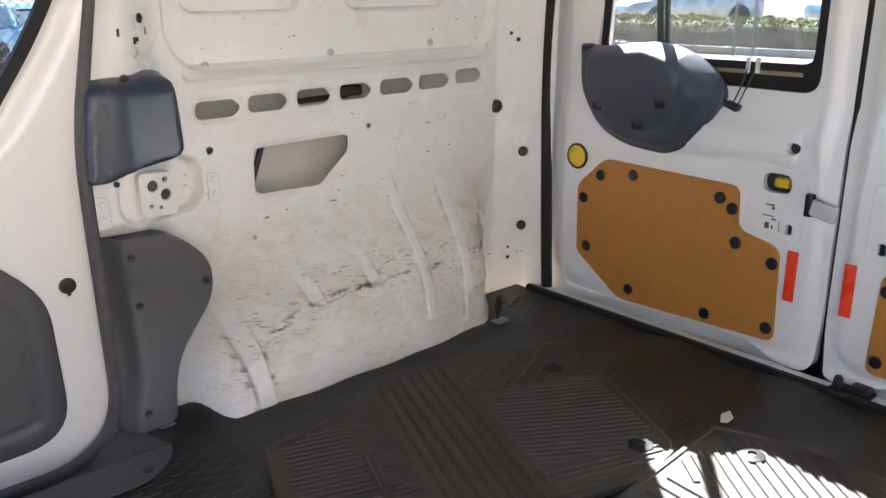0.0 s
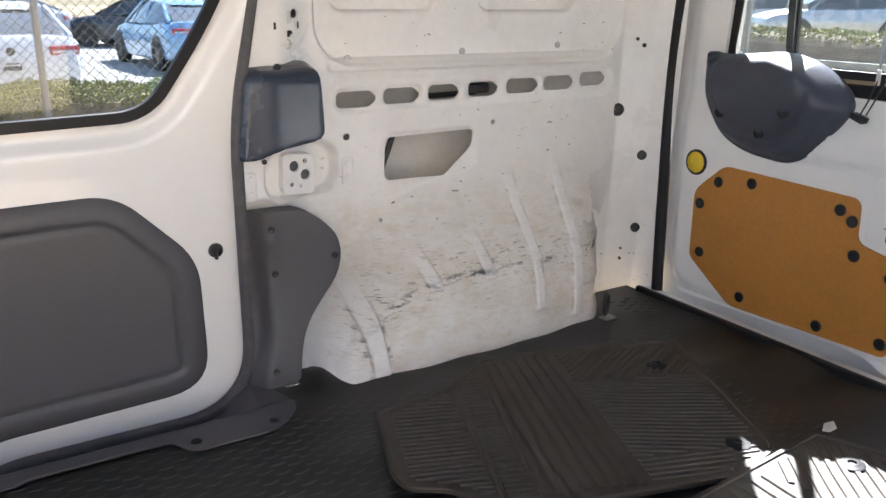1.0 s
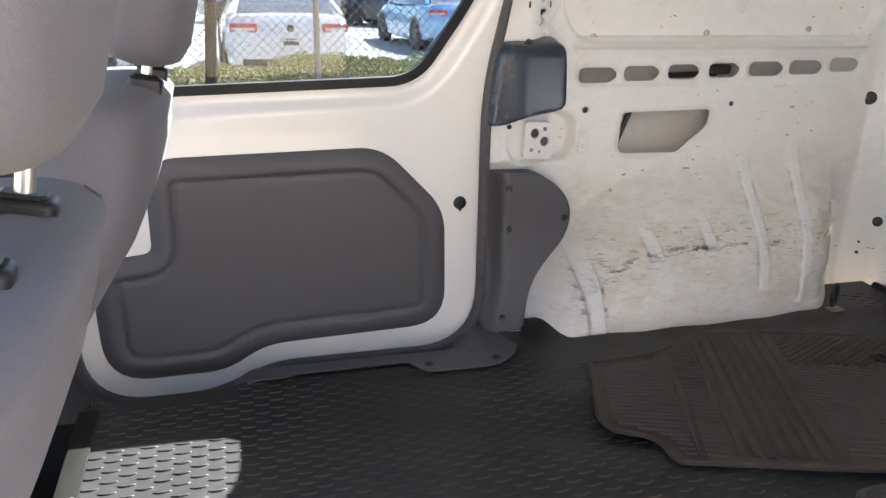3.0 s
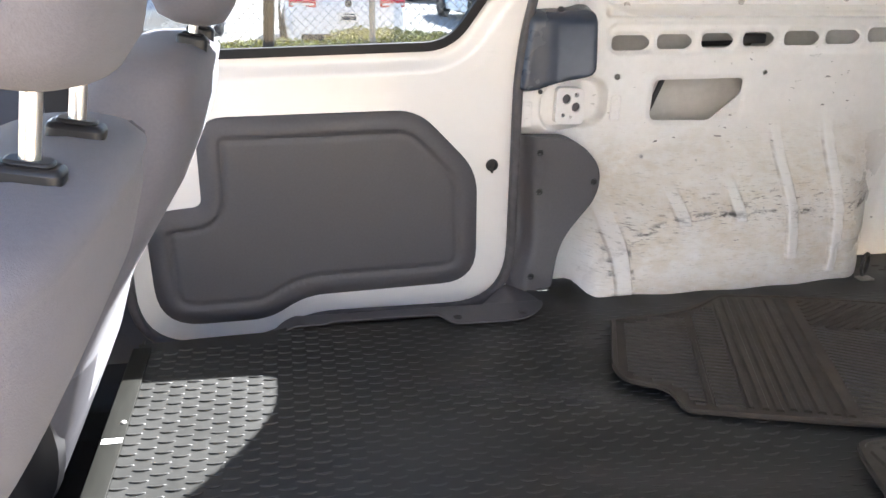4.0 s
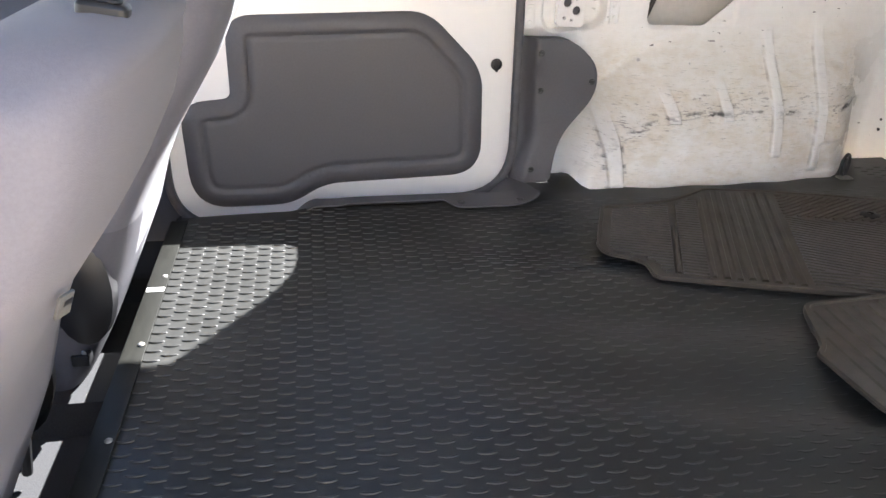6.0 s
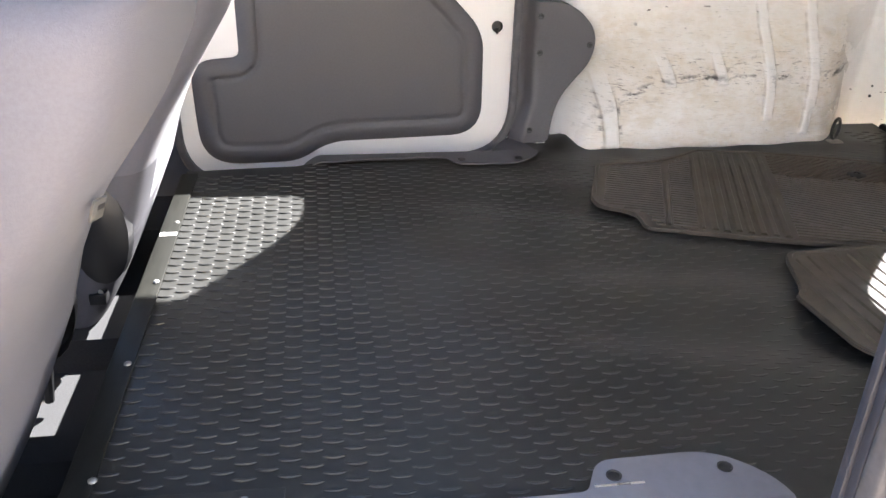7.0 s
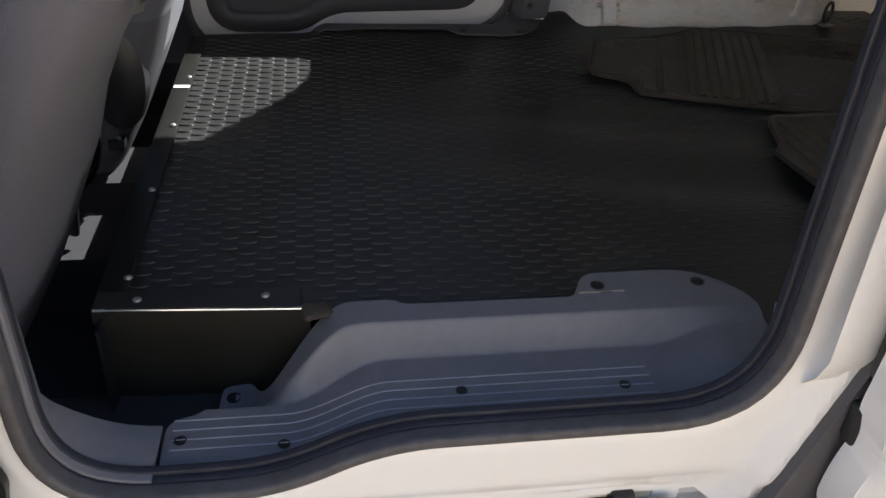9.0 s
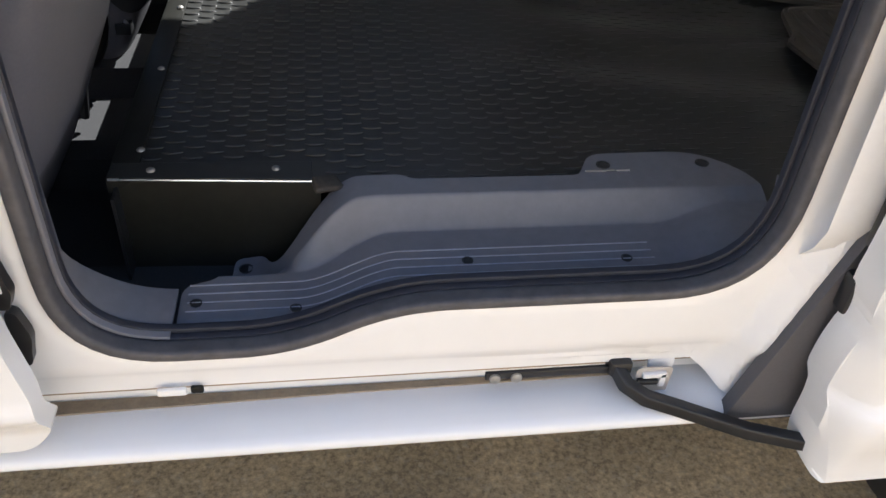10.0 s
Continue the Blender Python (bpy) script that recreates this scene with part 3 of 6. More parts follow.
def floor_z(x, y):
    v = noise.noise(Vector((x * 1.6, y * 4.2, 1.7))) * 0.0042 + noise.noise(Vector((x * 4 + y * 2, y * 8 - x * 2, 4.1))) * 0.0016
    # long shallow folds fan out over the middle of the sheet
    v += 0.0062 * math.sin(26 * (y + 0.35 * x) + 3.0 * math.sin(2.3 * x)) * smooth01(0.42, 0.75, x) * smooth01(0.50, 0.30, abs(y - 0.02))
    # the sheet buckles where it meets the arch and the pillar trim
    v += 0.020 * math.exp(-((x - 0.935) / 0.035) ** 2 - ((y - 0.665) / 0.05) ** 2)
    v += 0.004 * math.exp(-((y - 0.60) / 0.03) ** 2) * (0.5 + 0.5 * math.sin(x * 37)) * smooth01(0.95, 1.05, x)
    return v * smooth01(0.03, 0.12, x) - 0.003


bm = sheet(FLOOR_EDGE, [], lambda u, v, w: (u, v, floor_z(u, v) - w), 0.006, 0.022, 0.022)
floor = solid("floor", bm, FLOOR_RUBBER, "black rubber load floor with raised tread marks", "floor", "structure")
rng = random.Random(5)
verts, faces = [], []
px, py = 0.0520, 0.0139
prof = [(-1.0, 0.0), (-0.75, 0.8), (-0.3, 1.0), (0.3, 1.0), (0.75, 0.8), (1.0, 0.0)]
for j in range(-41, 54):
    for i in range(-1, 36):
        x, y = 0.098 + (i + 0.5 * (j % 2)) * px, 0.0044 + j * py
        if x > 1.84 or x < 0.066 or not (-0.495 - 0.05 * (x > 0.3) < y < 0.50 + 0.05 * (x > 0.3) + 0.14 * (x > 1.72)):
            continue
        if 1.0 < x < 1.6 and y > 0.59 or x > 1.62 and y < 0.45:
            continue
        base = len(verts)
        # worn down in broad patches, least along the front
        worn = smooth01(-0.25, 0.30, noise.noise(Vector((x * 3.1, y * 4.3, 7.7))))
        k = rng.uniform(0.85, 1.05) * lerp(1.0, lerp(0.28, 0.80, worn), smooth01(0.34, 0.48, x))
        for s, h in prof:
            cx, cy = x + s * 0.0142, y - 0.0046 * (1 - s * s) + 0.0030
            z = floor_z(cx, cy)
            for o, hh in ((-0.0012, 0.0), (-0.0009, 0.0027 * h * k), (0.0002, 0.0025 * h * k), (0.0008 + 0.0034 * h, 0.0)):
                verts.append((cx, cy + o, z + hh - 0.0001))
        for a in range(len(prof) - 1):
            for b in range(3):
                q = base + a * 4 + b
                faces.append((q, q + 4, q + 5, q + 1))
me = bpy.data.meshes.new("tread_marks")
me.from_pydata(verts, [], faces)
me.materials.append(TREAD)
me.polygons.foreach_set("use_smooth", [True] * len(me.polygons))
marks = tagged(new("tread_marks", me), "raised dashes in the rubber", kind="stuff")
marks.parent = floor

# edging of the floor at the seats, with dome bolts
edging = thing("floor_edging", "dull aluminium edging strip bolted along the floor front", "edging")
bm = sweep(bmesh.new(), [(0.046, -0.532, 0.001), (0.046, 0.50, 0.001)], [(-0.016, -0.02), (0.016, -0.0015), (0.016, 0.0025), (-0.016, 0.0025), (-0.019, 0.0), (-0.019, -0.02)])
part("front_strip", bm, STRIP, edging, bevel=0.0007)
bm = sheet([(0.030, -0.532), (0.275, -0.547), (0.275, -0.505), (0.066, -0.500), (0.030, -0.500)], [], lambda u, v, w: (u, v, 0.0045 - w), 0.003)
part("side_strip", bm, FLOOR_RUBBER, edging, "black strip with a bright edge", bevel=0.0007)
bm = tube([(0.030, -0.5335, 0.002), (0.275, -0.5485, 0.002)], 0.0016, 6)
part("bright_edge", bm, METAL, edging)
bolt = None
for x, y in ((0.054, 0.24), (0.054, 0.002), (0.054, -0.236), (0.060, -0.47), (0.079, -0.519), (0.231, -0.521)):
    if bolt is None:
        bolt = part("bolt", lathe([(0.0055, 0), (0.0052, 0.0015), (0.0035, 0.003), (0, 0.0034)], at(0, 0, 0), 12), DULL_BOLT, edging, "dull domed bolt")
        bolt.location = (x, y, 0.003)
    else:
        b = new("bolt", bolt.data)
        b.parent, b.location = edging, (x, y, 0.0045)
bm = rbox((0.030, 0.014, 0.0006), at(0.046, 0.188, 0.0042), 0)
part("tape", bm, PAPER, edging, "scrap of white tape")

# crumbled caulk where the edging ends at the step
bm = rbox((0.036, 0.024, 0.010), at(0.294, -0.551, -0.001, Matrix.Rotation(radians(12), 4, "Z")), 0.005, 3)
for v in bm.verts:
    v.co += Vector((noise.noise(v.co * 70), noise.noise(v.co * 70 + Vector((5, 0, 0))), noise.noise(v.co * 70 + Vector((0, 9, 0))))) * 0.006
solid("caulk_lump", bm, CAULK, "lump of crumbled brown caulk at the edging's end", "caulk")

# body foot behind the lower corners of the closed door
solid("trim_door_sill", rbox((1.06, 0.02, 0.16), at(0.45, 0.800, -0.115), 0.004), DARK_TRIM, "dark body sill behind the closed door", "trim", "structure")
for x, sx, z, sz in ((0.008, 0.060, -0.10, 0.17), (0.822, 0.060, -0.05, 0.13)):
    solid("trim_door_foot", rbox((sx, 0.045, sz), at(x, 0.765, z), 0.004), DARK_TRIM, "dark body foot behind the door corner", "trim", "structure")
# footwells beside the floor and the cab floor
for side, nm in ((-1, "driver"), (1, "passenger")):
    bm = sheet([(0.034, -0.20), (0.285, -0.20), (0.285, 0.0), (0.034, 0.0)], [], lambda u, v, w: (u, side * (0.531 + (u - 0.036) * 0.06 - w), v - 0.004), 0.004)
    solid("wall_step_box_" + nm, bm, RISER, "dark metal riser under the floor edge", "riser", "structure")
bm = sheet([(-0.56, -0.21), (0.56, -0.21), (0.56, -0.01), (-0.56, -0.01)], [], lambda u, v, w: (0.036 + w, u, v), 0.004)
solid("wall_floor_front", bm, BLACK, "black riser at the front of the load floor", "riser", "structure")
# two bumps are added to the shape so that sun patches fall on them
def cab_floor_z(x, y):
    well = smooth01(-0.50, -0.53, y) + smooth01(0.50, 0.53, y)
    lit_bump = smooth01(0.04, 0.06, y) * smooth01(0.235, 0.215, y) + smooth01(-0.275, -0.262, y) * smooth01(-0.182, -0.195, y)
    return lerp(-0.185 + 0.050 * lit_bump, -0.135, min(1.0, well)) - 0.02 * smooth01(-0.15, -0.4, x)


bm = sheet([(-1.30, -0.715), (0.34, -0.715), (0.34, 0.715), (-1.30, 0.715)], [], lambda u, v, w: (u, v, cab_floor_z(u, v) - w), 0.02, 0.03, 0.012)
solid("floor_cab", bm, CARPET, "dark carpeted cab floor and step wells", "floor", "structure")

# added black sheet that hides sunlit ground below gaps in the floor
bm = rbox((1.70, 1.40, 0.02), at(1.12, 0, -0.165), 0)
solid("floor_light_stop", bm, BLACK, "black sheet added under the floor to stop light leaks", "floor", "structure")

# tail sill
bm = sweep(bmesh.new(), [(1.857, -0.72, 0.0), (1.857, 0.72, 0.0)], [(0.010, -0.02), (0.010, 0.004), (0.004, 0.008), (-0.006, 0.008), (-0.010, 0.004), (-0.010, -0.02)])
solid("trim_tail_edge", bm, RUBBER, "black rubber edging along the tail sill", "trim", "structure")
bm = sheet([(1.866, -0.74), (1.99, -0.74), (1.99, 0.74), (1.866, 0.74)], [], lambda u, v, w: (u, v, -0.004 - 0.03 * smooth01(1.905, 1.93, u) - w), 0.03, 0.01, 0.3)
solid("floor_tail_sill", bm, WHITE_IN, "white painted tail sill under the doors", "sill", "structure")

# weather seals
def seal(side, y, name):
    pts = [(x, y, z) for x, z in grow(OPENING, 0.010)]
    bm = sweep(bmesh.new(), pts, rounded([(-0.009, -0.012), (0.009, -0.012), (0.009, 0.012), (-0.009, 0.012)], 0.006, 3), True, up=(0, 1, 0))
    solid(name, bm, GREY_RUBBER, "black rubber weather seal round the door opening", "seal", "structure")


seal(1, 0.712, "trim_seal_passenger")
bm = sweep(bmesh.new(), [(x, -0.757, z) for x, z in grow(NEAR_OPEN, -0.004)], rounded([(-0.008, -0.012), (0.007, -0.014), (0.008, 0.010), (-0.008, 0.012)], 0.006, 3), True, up=(0, 1, 0))
solid("trim_seal_driver", bm, GREY_RUBBER, "dusty black rubber weather seal round the open doorway", "seal", "structure")
bm = sweep(bmesh.new(), [(x, -0.742, z) for x, z in grow(NEAR_OPEN, -0.008)], rounded([(-0.004, -0.006), (0.004, -0.006), (0.004, 0.006), (-0.004, 0.006)], 0.002, 2), True, up=(0, 1, 0))
sweep(bm, [(x, -0.734, z) for x, z in grow(NEAR_OPEN, -0.0145)], rounded([(-0.003, -0.005), (0.003, -0.005), (0.003, 0.005), (-0.003, 0.005)], 0.002, 2), True, up=(0, 1, 0))
solid("trim_seal_groove", bm, GROOVE_RUBBER, "blue-black double lip inside the weather seal", "seal", "structure")
tail_frame = rounded([(-0.70, 0.012, 0.05), (0.70, 0.012, 0.05), (0.72, 0.6, 0.2), (0.66, 1.17, 0.08), (-0.66, 1.17, 0.08), (-0.72, 0.6, 0.2)], n=6)
sides = sorted([p for p in tail_frame if p[0] > 0 and p[1] > 0.03], key=lambda p: math.atan2(p[1] - 0.6, p[0]))
sides = [(0.698, -0.012), (0.70, 0.03)] + [p for p in sides if p[1] > 0.05]
sides += [(-y, z) for y, z in reversed(sides)]
bm = sweep(bmesh.new(), [(1.903, y, z) for y, z in sides], ring(0, 0, 0.0145, n=10), up=(1, 0, 0))
solid("trim_seal_tail", bm, RUBBER, "black rubber seal round the tail opening", "seal", "structure")

# frame round the tail doors
frame_out = [(-0.90, -0.20), (0.90, -0.20), (0.90, 1.32), (-0.90, 1.32)]
frame_in = rounded([(-0.70, 0.03, 0.05), (0.70, 0.03, 0.05), (0.72, 0.6, 0.2), (0.67, 1.165, 0.08), (-0.67, 1.165, 0.08), (-0.72, 0.6, 0.2)], n=6)
bm = sheet(frame_out, [frame_in], lambda u, v, w: (1.968 + w, u, v), 0.02)
solid("wall_tail", bm, WHITE, "white painted frame round the rear doors", "wall", "structure", bevel=0.004)

# ---- far sliding door (closed) ----
WINDOW = rounded([(0.06, 0.505, 0.05), (0.668, 0.523, 0.055), (0.788, 0.70, 0.12), (0.862, 0.88, 0.2), (0.912, 1.215, 0.06), (0.07, 1.215, 0.06)], n=9)


def near_edge(outline):
    segs = [(Vector(outline[i - 1]), Vector(outline[i])) for i in range(len(outline))]

    def dist(u, v):
        p, best = Vector((u, v)), 9.0
        for a, b in segs:
            d = b - a
            t = max(0.0, min(1.0, (p - a).dot(d) / max(1e-12, d.length_squared)))
            best = min(best, (a + d * t - p).length_squared)
        return math.sqrt(best)
    return dist


win_edge = near_edge(WINDOW)


def door_skin(off):
    def place(u, v, w):
        y = 0.728 - 0.10 * max(0.0, v - 0.43) ** 1.15
        if v > 0.40:
            y += 0.016 * smooth01(0.052, 0.020, win_edge(u, v))
            # a pressed crease that follows the window's corner
            y -= 0.0014 * math.exp(-((math.hypot(u - 0.668, v - 0.548) - 0.090) / 0.0032) ** 2) * smooth01(0.67, 0.70, u) * smooth01(0.535, 0.515, v)
        return (u, y - off + w, v)
    return place


door = thing("door_1", "white sliding door, closed, with dark padded lining", "sliding door", "structure")
bm = sheet(grow(OPENING, 0.012), [WINDOW, ring(0.764, 0.272, 0.014)], door_skin(0.0), 0.045, 0.012, 0.0032)
part("door_panel", bm, WHITE, door, "white painted door pressing", bevel=0.004)
LINING = rounded([(0.150, 0.388, 0.06), (0.600, 0.396, 0.05), (0.730, 0.262, 0.05), (0.735, 0.005, 0.08), (0.352, -0.007, 0.05), (0.275, -0.056, 0.04), (0.042, -0.060, 0.09), (0.034, 0.195, 0.07), (0.150, 0.205, 0.02)], n=7)


lin_edge = near_edge(LINING)


def lining_face(u, v, w):
    d = lin_edge(u, v)
    out = 0.004 + 0.012 * math.sin(min(1.0, d / 0.030) * math.pi * 0.5) - 0.007 * smooth01(0.038, 0.045, d) + 0.004 * smooth01(0.047, 0.056, d)
    x, y, z = door_skin(out)(u, v, 0)
    return (x, y + w, z)


part("lining", sheet(LINING, [], lining_face, 0.006, 0.0055, 0.0055), DARK_TRIM, door, "dark grey padded vinyl lining", sharp=60)
loop = grow(WINDOW, -0.002)
bm = sweep(bmesh.new(), [door_skin(0.004)(u, v, 0) for u, v in loop], [(-0.009, -0.010), (0.009, -0.010), (0.010, 0.001), (0.006, 0.006), (0.002, 0.006), (0.000, 0.000), (-0.003, 0.000), (-0.006, 0.005), (-0.010, 0.003)], True, up=(0, 1, 0))
part("window_gasket", bm, RUBBER, door, "black rubber window gasket")
bm = sheet(grow(WINDOW, 0.003), [], door_skin(-0.02), 0.004)
pane = part("pane", bm, GLASS, door, "window glass, tinted to dim the outside")
pane.visible_shadow = False
bm = lathe([(0.0135, -0.012), (0.0135, 0.001), (0.010, 0.002), (0.009, -0.004), (0, -0.004)], at(0.764, 0.727, 0.272, FACE_IN), 18)
rbox((0.006, 0.004, 0.014), at(0.764, 0.725, 0.262), 0.001, 1, bm)
part("lock_plug", bm, BLACK, door, "black plastic plug in the door edge")

# ---- tail doors ----
def tail_skin(side, off=0.0):
    def place(u, v, w):
        x = 1.914 + 0.012 * smooth01(0.44, 0.52, v)
        # raised rim round the edge of the pressing, a ledge under the window and a fold beside it
        x += 0.010 * smooth01(0.030, 0.006, boxed(u, v, 0.012, 0.69, 0.012, 1.2, 0.07)) * smooth01(0.0, 0.02, v)
        x -= 0.010 * smooth01(0.005, 0.018, boxed(u, v, 0.075, 0.69, 0.395, 0.478, 0.03)) * smooth01(0.40, 0.30, u)
        x -= 0.006 * math.exp(-((u - 0.046) / 0.008) ** 2) * smooth01(0.38, 0.46, v)
        return (x - off + w, side * u, v)
    return place


BOARD_SHAPE = [(0.480, 0.022, 0.02), (0.612, 0.112, 0.015), (0.615, 0.280, 0.02), (0.535, 0.352, 0.02), (0.195, 0.344, 0.022), (0.190, 0.255, 0.02), (0.097, 0.235, 0.025), (0.090, 0.036, 0.02)]
PLUGS = [(0.547, 0.311), (0.455, 0.325), (0.595, 0.249), (0.581, 0.130), (0.451, 0.053), (0.249, 0.052), (0.108, 0.062), (0.110, 0.200), (0.192, 0.226), (0.236, 0.313), (0.207, 0.295)]


def tail_door(name, side, label):
    d = thing(name, label, "rear door", "structure")
    edge = rounded([(0.004, 0.10, 0.03), (0.012, -0.006, 0.035), (0.07, -0.008, 0.04), (0.15, 0.020, 0.04), (0.66, 0.008, 0.06), (0.692, 0.08, 0.05), (0.70, 0.6, 0.2), (0.655, 1.175, 0.06), (0.004, 1.175, 0.02)], n=6)
    surround = rounded([(0.062, 0.531, 0.04), (0.590, 0.540, 0.04), (0.560, 1.137, 0.05), (0.062, 1.137, 0.04)], n=6)
    glass = rounded([(0.088, 0.588, 0.02), (0.568, 0.590, 0.03), (0.520, 1.12, 0.05), (0.088, 1.12, 0.04)], n=6)
    slot = rounded([(0.090, 0.343, 0.018), (0.148, 0.343, 0.018), (0.148, 0.381, 0.018), (0.090, 0.381, 0.018)], n=5)
    holes = [grow(surround, -0.004), slot, ring(0.093, 0.434, 0.0115), rounded([(0.080, 0.262), (0.094, 0.262), (0.094, 0.285), (0.080, 0.285)], 0.006), ring(0.621, 0.346, 0.022)]
    bm = sheet(edge, holes, tail_skin(side), 0.05, 0.012, 0.012)
    part("door_panel", bm, WHITE, d, "white painted door pressing", bevel=0.006)
    # a shallow pressed plate round the latch
    bm = sheet(rounded([(0.060, 0.248), (0.178, 0.262), (0.170, 0.40), (0.060, 0.392)], 0.02), [slot, ring(0.087, 0.2735, 0.013)], lambda u, v, w: (1.9125 + w, side * u, v), 0.004)
    part("latch_plate", bm, WHITE, d, "pressed plate round the latch", bevel=0.0015)
    # black-printed surround of the glass and the frame
    bm = sheet(surround, [glass], lambda u, v, w: (1.936 + w, side * u, v), 0.006)
    win = part("window_frame", bm, RUBBER, d, "black rubber window surround", bevel=0.002)
    bm = sheet(grow(glass, 0.01), [], lambda u, v, w: (1.945 + w, side * u, v), 0.004)
    p = part("pane", bm, GLASS_TAIL, win, "rear window glass, tinted to dim the outside")
    p.visible_shadow = False
    bm = sheet(rounded(BOARD_SHAPE, 0.02, 5), [], lambda u, v, w: (1.9105 + w, side * u, v), 0.0035)
    board = part("panel_board", bm, BOARD, d, "brown hardboard door panel", bevel=0.001)
    plug = None
    for u, v in PLUGS:
        if plug is None:
            plug = part("plug", lathe([(0.0128, 0.0), (0.0128, 0.002), (0.0108, 0.004), (0.005, 0.0045), (0.0, 0.0032)], FACE_FRONT, 14), BLACK, board, "black push plug")
        else:
            plug = new("plug", plug.data)
            plug.parent = board
        plug.location = (1.9105, side * u, v)
    part("hole_plug", lathe([(0.0125, 0.0), (0.0125, 0.003), (0.010, 0.004), (0, 0.003)], at(1.924, side * 0.093, 0.434, FACE_FRONT), 12), BLACK, d, "black plug")
    part("slot_backing", rbox((0.006, 0.024, 0.034), at(1.930, side * 0.087, 0.2735), 0.002), BLACK, d)
    for u, v, su, sv in ((0.128, 0.318, 0.018, 0.003), (0.121, 0.312, 0.006, 0.006), (0.130, 0.296, 0.024, 0.002), (0.118, 0.290, 0.010, 0.003), (0.131, 0.276, 0.009, 0.012), (0.120, 0.274, 0.004, 0.006), (0.106, 0.278, 0.0015, 0.022)):
        part("sticker_mark", rbox((0.0006, su, sv), at(1.9121, side * u, v), 0), DARK_TRIM, d, "small dark printed mark")
    bm = rbox((0.003, 0.022, 0.104), at(1.9122, side * (0.071 if side > 0 else 0.040), 0.183), 0.002)
    part("reflector", bm, RED, d, "red reflective strip")
    bm = lathe([(0.0265, -0.004), (0.0265, 0.003), (0.0225, 0.0050), (0.022, 0.002), (0.0195, 0.0040), (0.0, 0.0040)], at(1.914, side * 0.621, 0.346, FACE_FRONT), 22)
    return d, bm


door_2, bm = tail_door("door_2", 1, "white rear door, closed, with brown board and window")
part("cap", bm, YELLOW, door_2, "yellow round cap")
bm = lathe([(0.031, -0.004), (0.031, 0.0030), (0.0258, 0.0042), (0.0258, 0.0)], at(1.914, 0.621, 0.346, FACE_FRONT), 22)
part("cap_ring", bm, BLACK, door_2, "black ring round the cap")
bm = rbox((0.02, 0.032, 0.020), at(1.924, 0.112, 0.363), 0.006)
part("catch", bm, YELLOW, door_2, "yellow catch inside the slot")
bm = rbox((0.012, 0.066, 0.046), at(1.934, 0.119, 0.362), 0.003)
part("catch_backing", bm, BLACK, door_2)
# latch at the meeting edge
bm = rbox((0.03, 0.016, 0.044), at(1.918, 0.050, 0.332), 0.003)
part("latch_body", bm, BLACK, door_2, "black latch recess")
bm = rbox((0.010, 0.052, 0.034), at(1.905, 0.020, 0.326, Matrix.Rotation(radians(12), 4, "X")), 0.006)
part("latch_hook", bm, CAVITY, door_2, "grey metal latch hook")
door_3, bm = tail_door("door_3", -1, "white rear door with brown hardboard panel, closed")
part("cap", bm, YELLOW, door_3, "yellow round cap")
# dark strip that closes the gap between the two doors
bm = rbox((0.03, 0.014, 1.18), at(1.950, -0.001, 0.55), 0.004)
rbox((0.02, 0.16, 0.11), at(1.958, 0.0, 0.02), 0.01, 2, bm)
solid("trim_tail_gap", bm, RUBBER, "black rubber strip between the rear doors", "seal", "structure")

# ---- ground: one sheet, dropping a little into the fenced yard ----
gx = [-90.0, -30.0, -5.0, 9.6, 11.2, 40.0, 90.0]
gy = [-90.0, -8.0, 0.0, 7.7, 8.2, 45.0, 90.0]
verts = [(x, y, GROUND - 0.34 * smooth01(7.7, 8.2, y) * smooth01(11.0, 9.8, x)) for y in gy for x in gx]
faces = [(j * 7 + i, j * 7 + i + 1, j * 7 + i + 8, j * 7 + i + 7) for j in range(6) for i in range(6)]
me = bpy.data.meshes.new("ground")
me.from_pydata(verts, [], faces)
me.materials.append(ASPHALT)
tagged(new("ground", me), "worn brown-grey asphalt car park", "ground", kind="structure")

# pale grit on the asphalt beside the van
rng = random.Random(11)
verts, faces = [], []
for i in range(700):
    x, y, r = rng.uniform(-0.6, 1.6), rng.uniform(-1.5, -0.75), rng.choice((0.0012, 0.0016, 0.0022, 0.0034))
    b = len(verts)
    verts += [(x + r * math.cos(a) * rng.uniform(0.7, 1.3), y + r * math.sin(a) * rng.uniform(0.7, 1.3), GROUND) for a in (0.3, 1.6, 2.9, 4.1, 5.3)] + [(x, y, GROUND + r * 0.8)]
    faces += [(b + k, b + (k + 1) % 5, b + 5) for k in range(5)]
me = bpy.data.meshes.new("grit")
me.from_pydata(verts, [], faces)
me.materials.append(CONCRETE)
tagged(new("grit", me), "pale grit strewn over the asphalt", "grit", kind="stuff")

# ---- trims and fittings inside ----
def screw_cap(x, y, z, m=FACE_IN, r=0.0075, mat=None, parent=None, name="screw", label=""):
    bm = lathe([(r, 0.0), (r, 0.002), (r * 0.75, 0.003), (r * 0.65, 0.0012), (0, 0.0012)], at(x, y, z, m), 12)
    return part(name, bm, mat or BLACK, parent, label)


def tread_z(x):
    z = lerp(-0.073, -0.033, smooth01(0.255, 0.375, x))
    return z


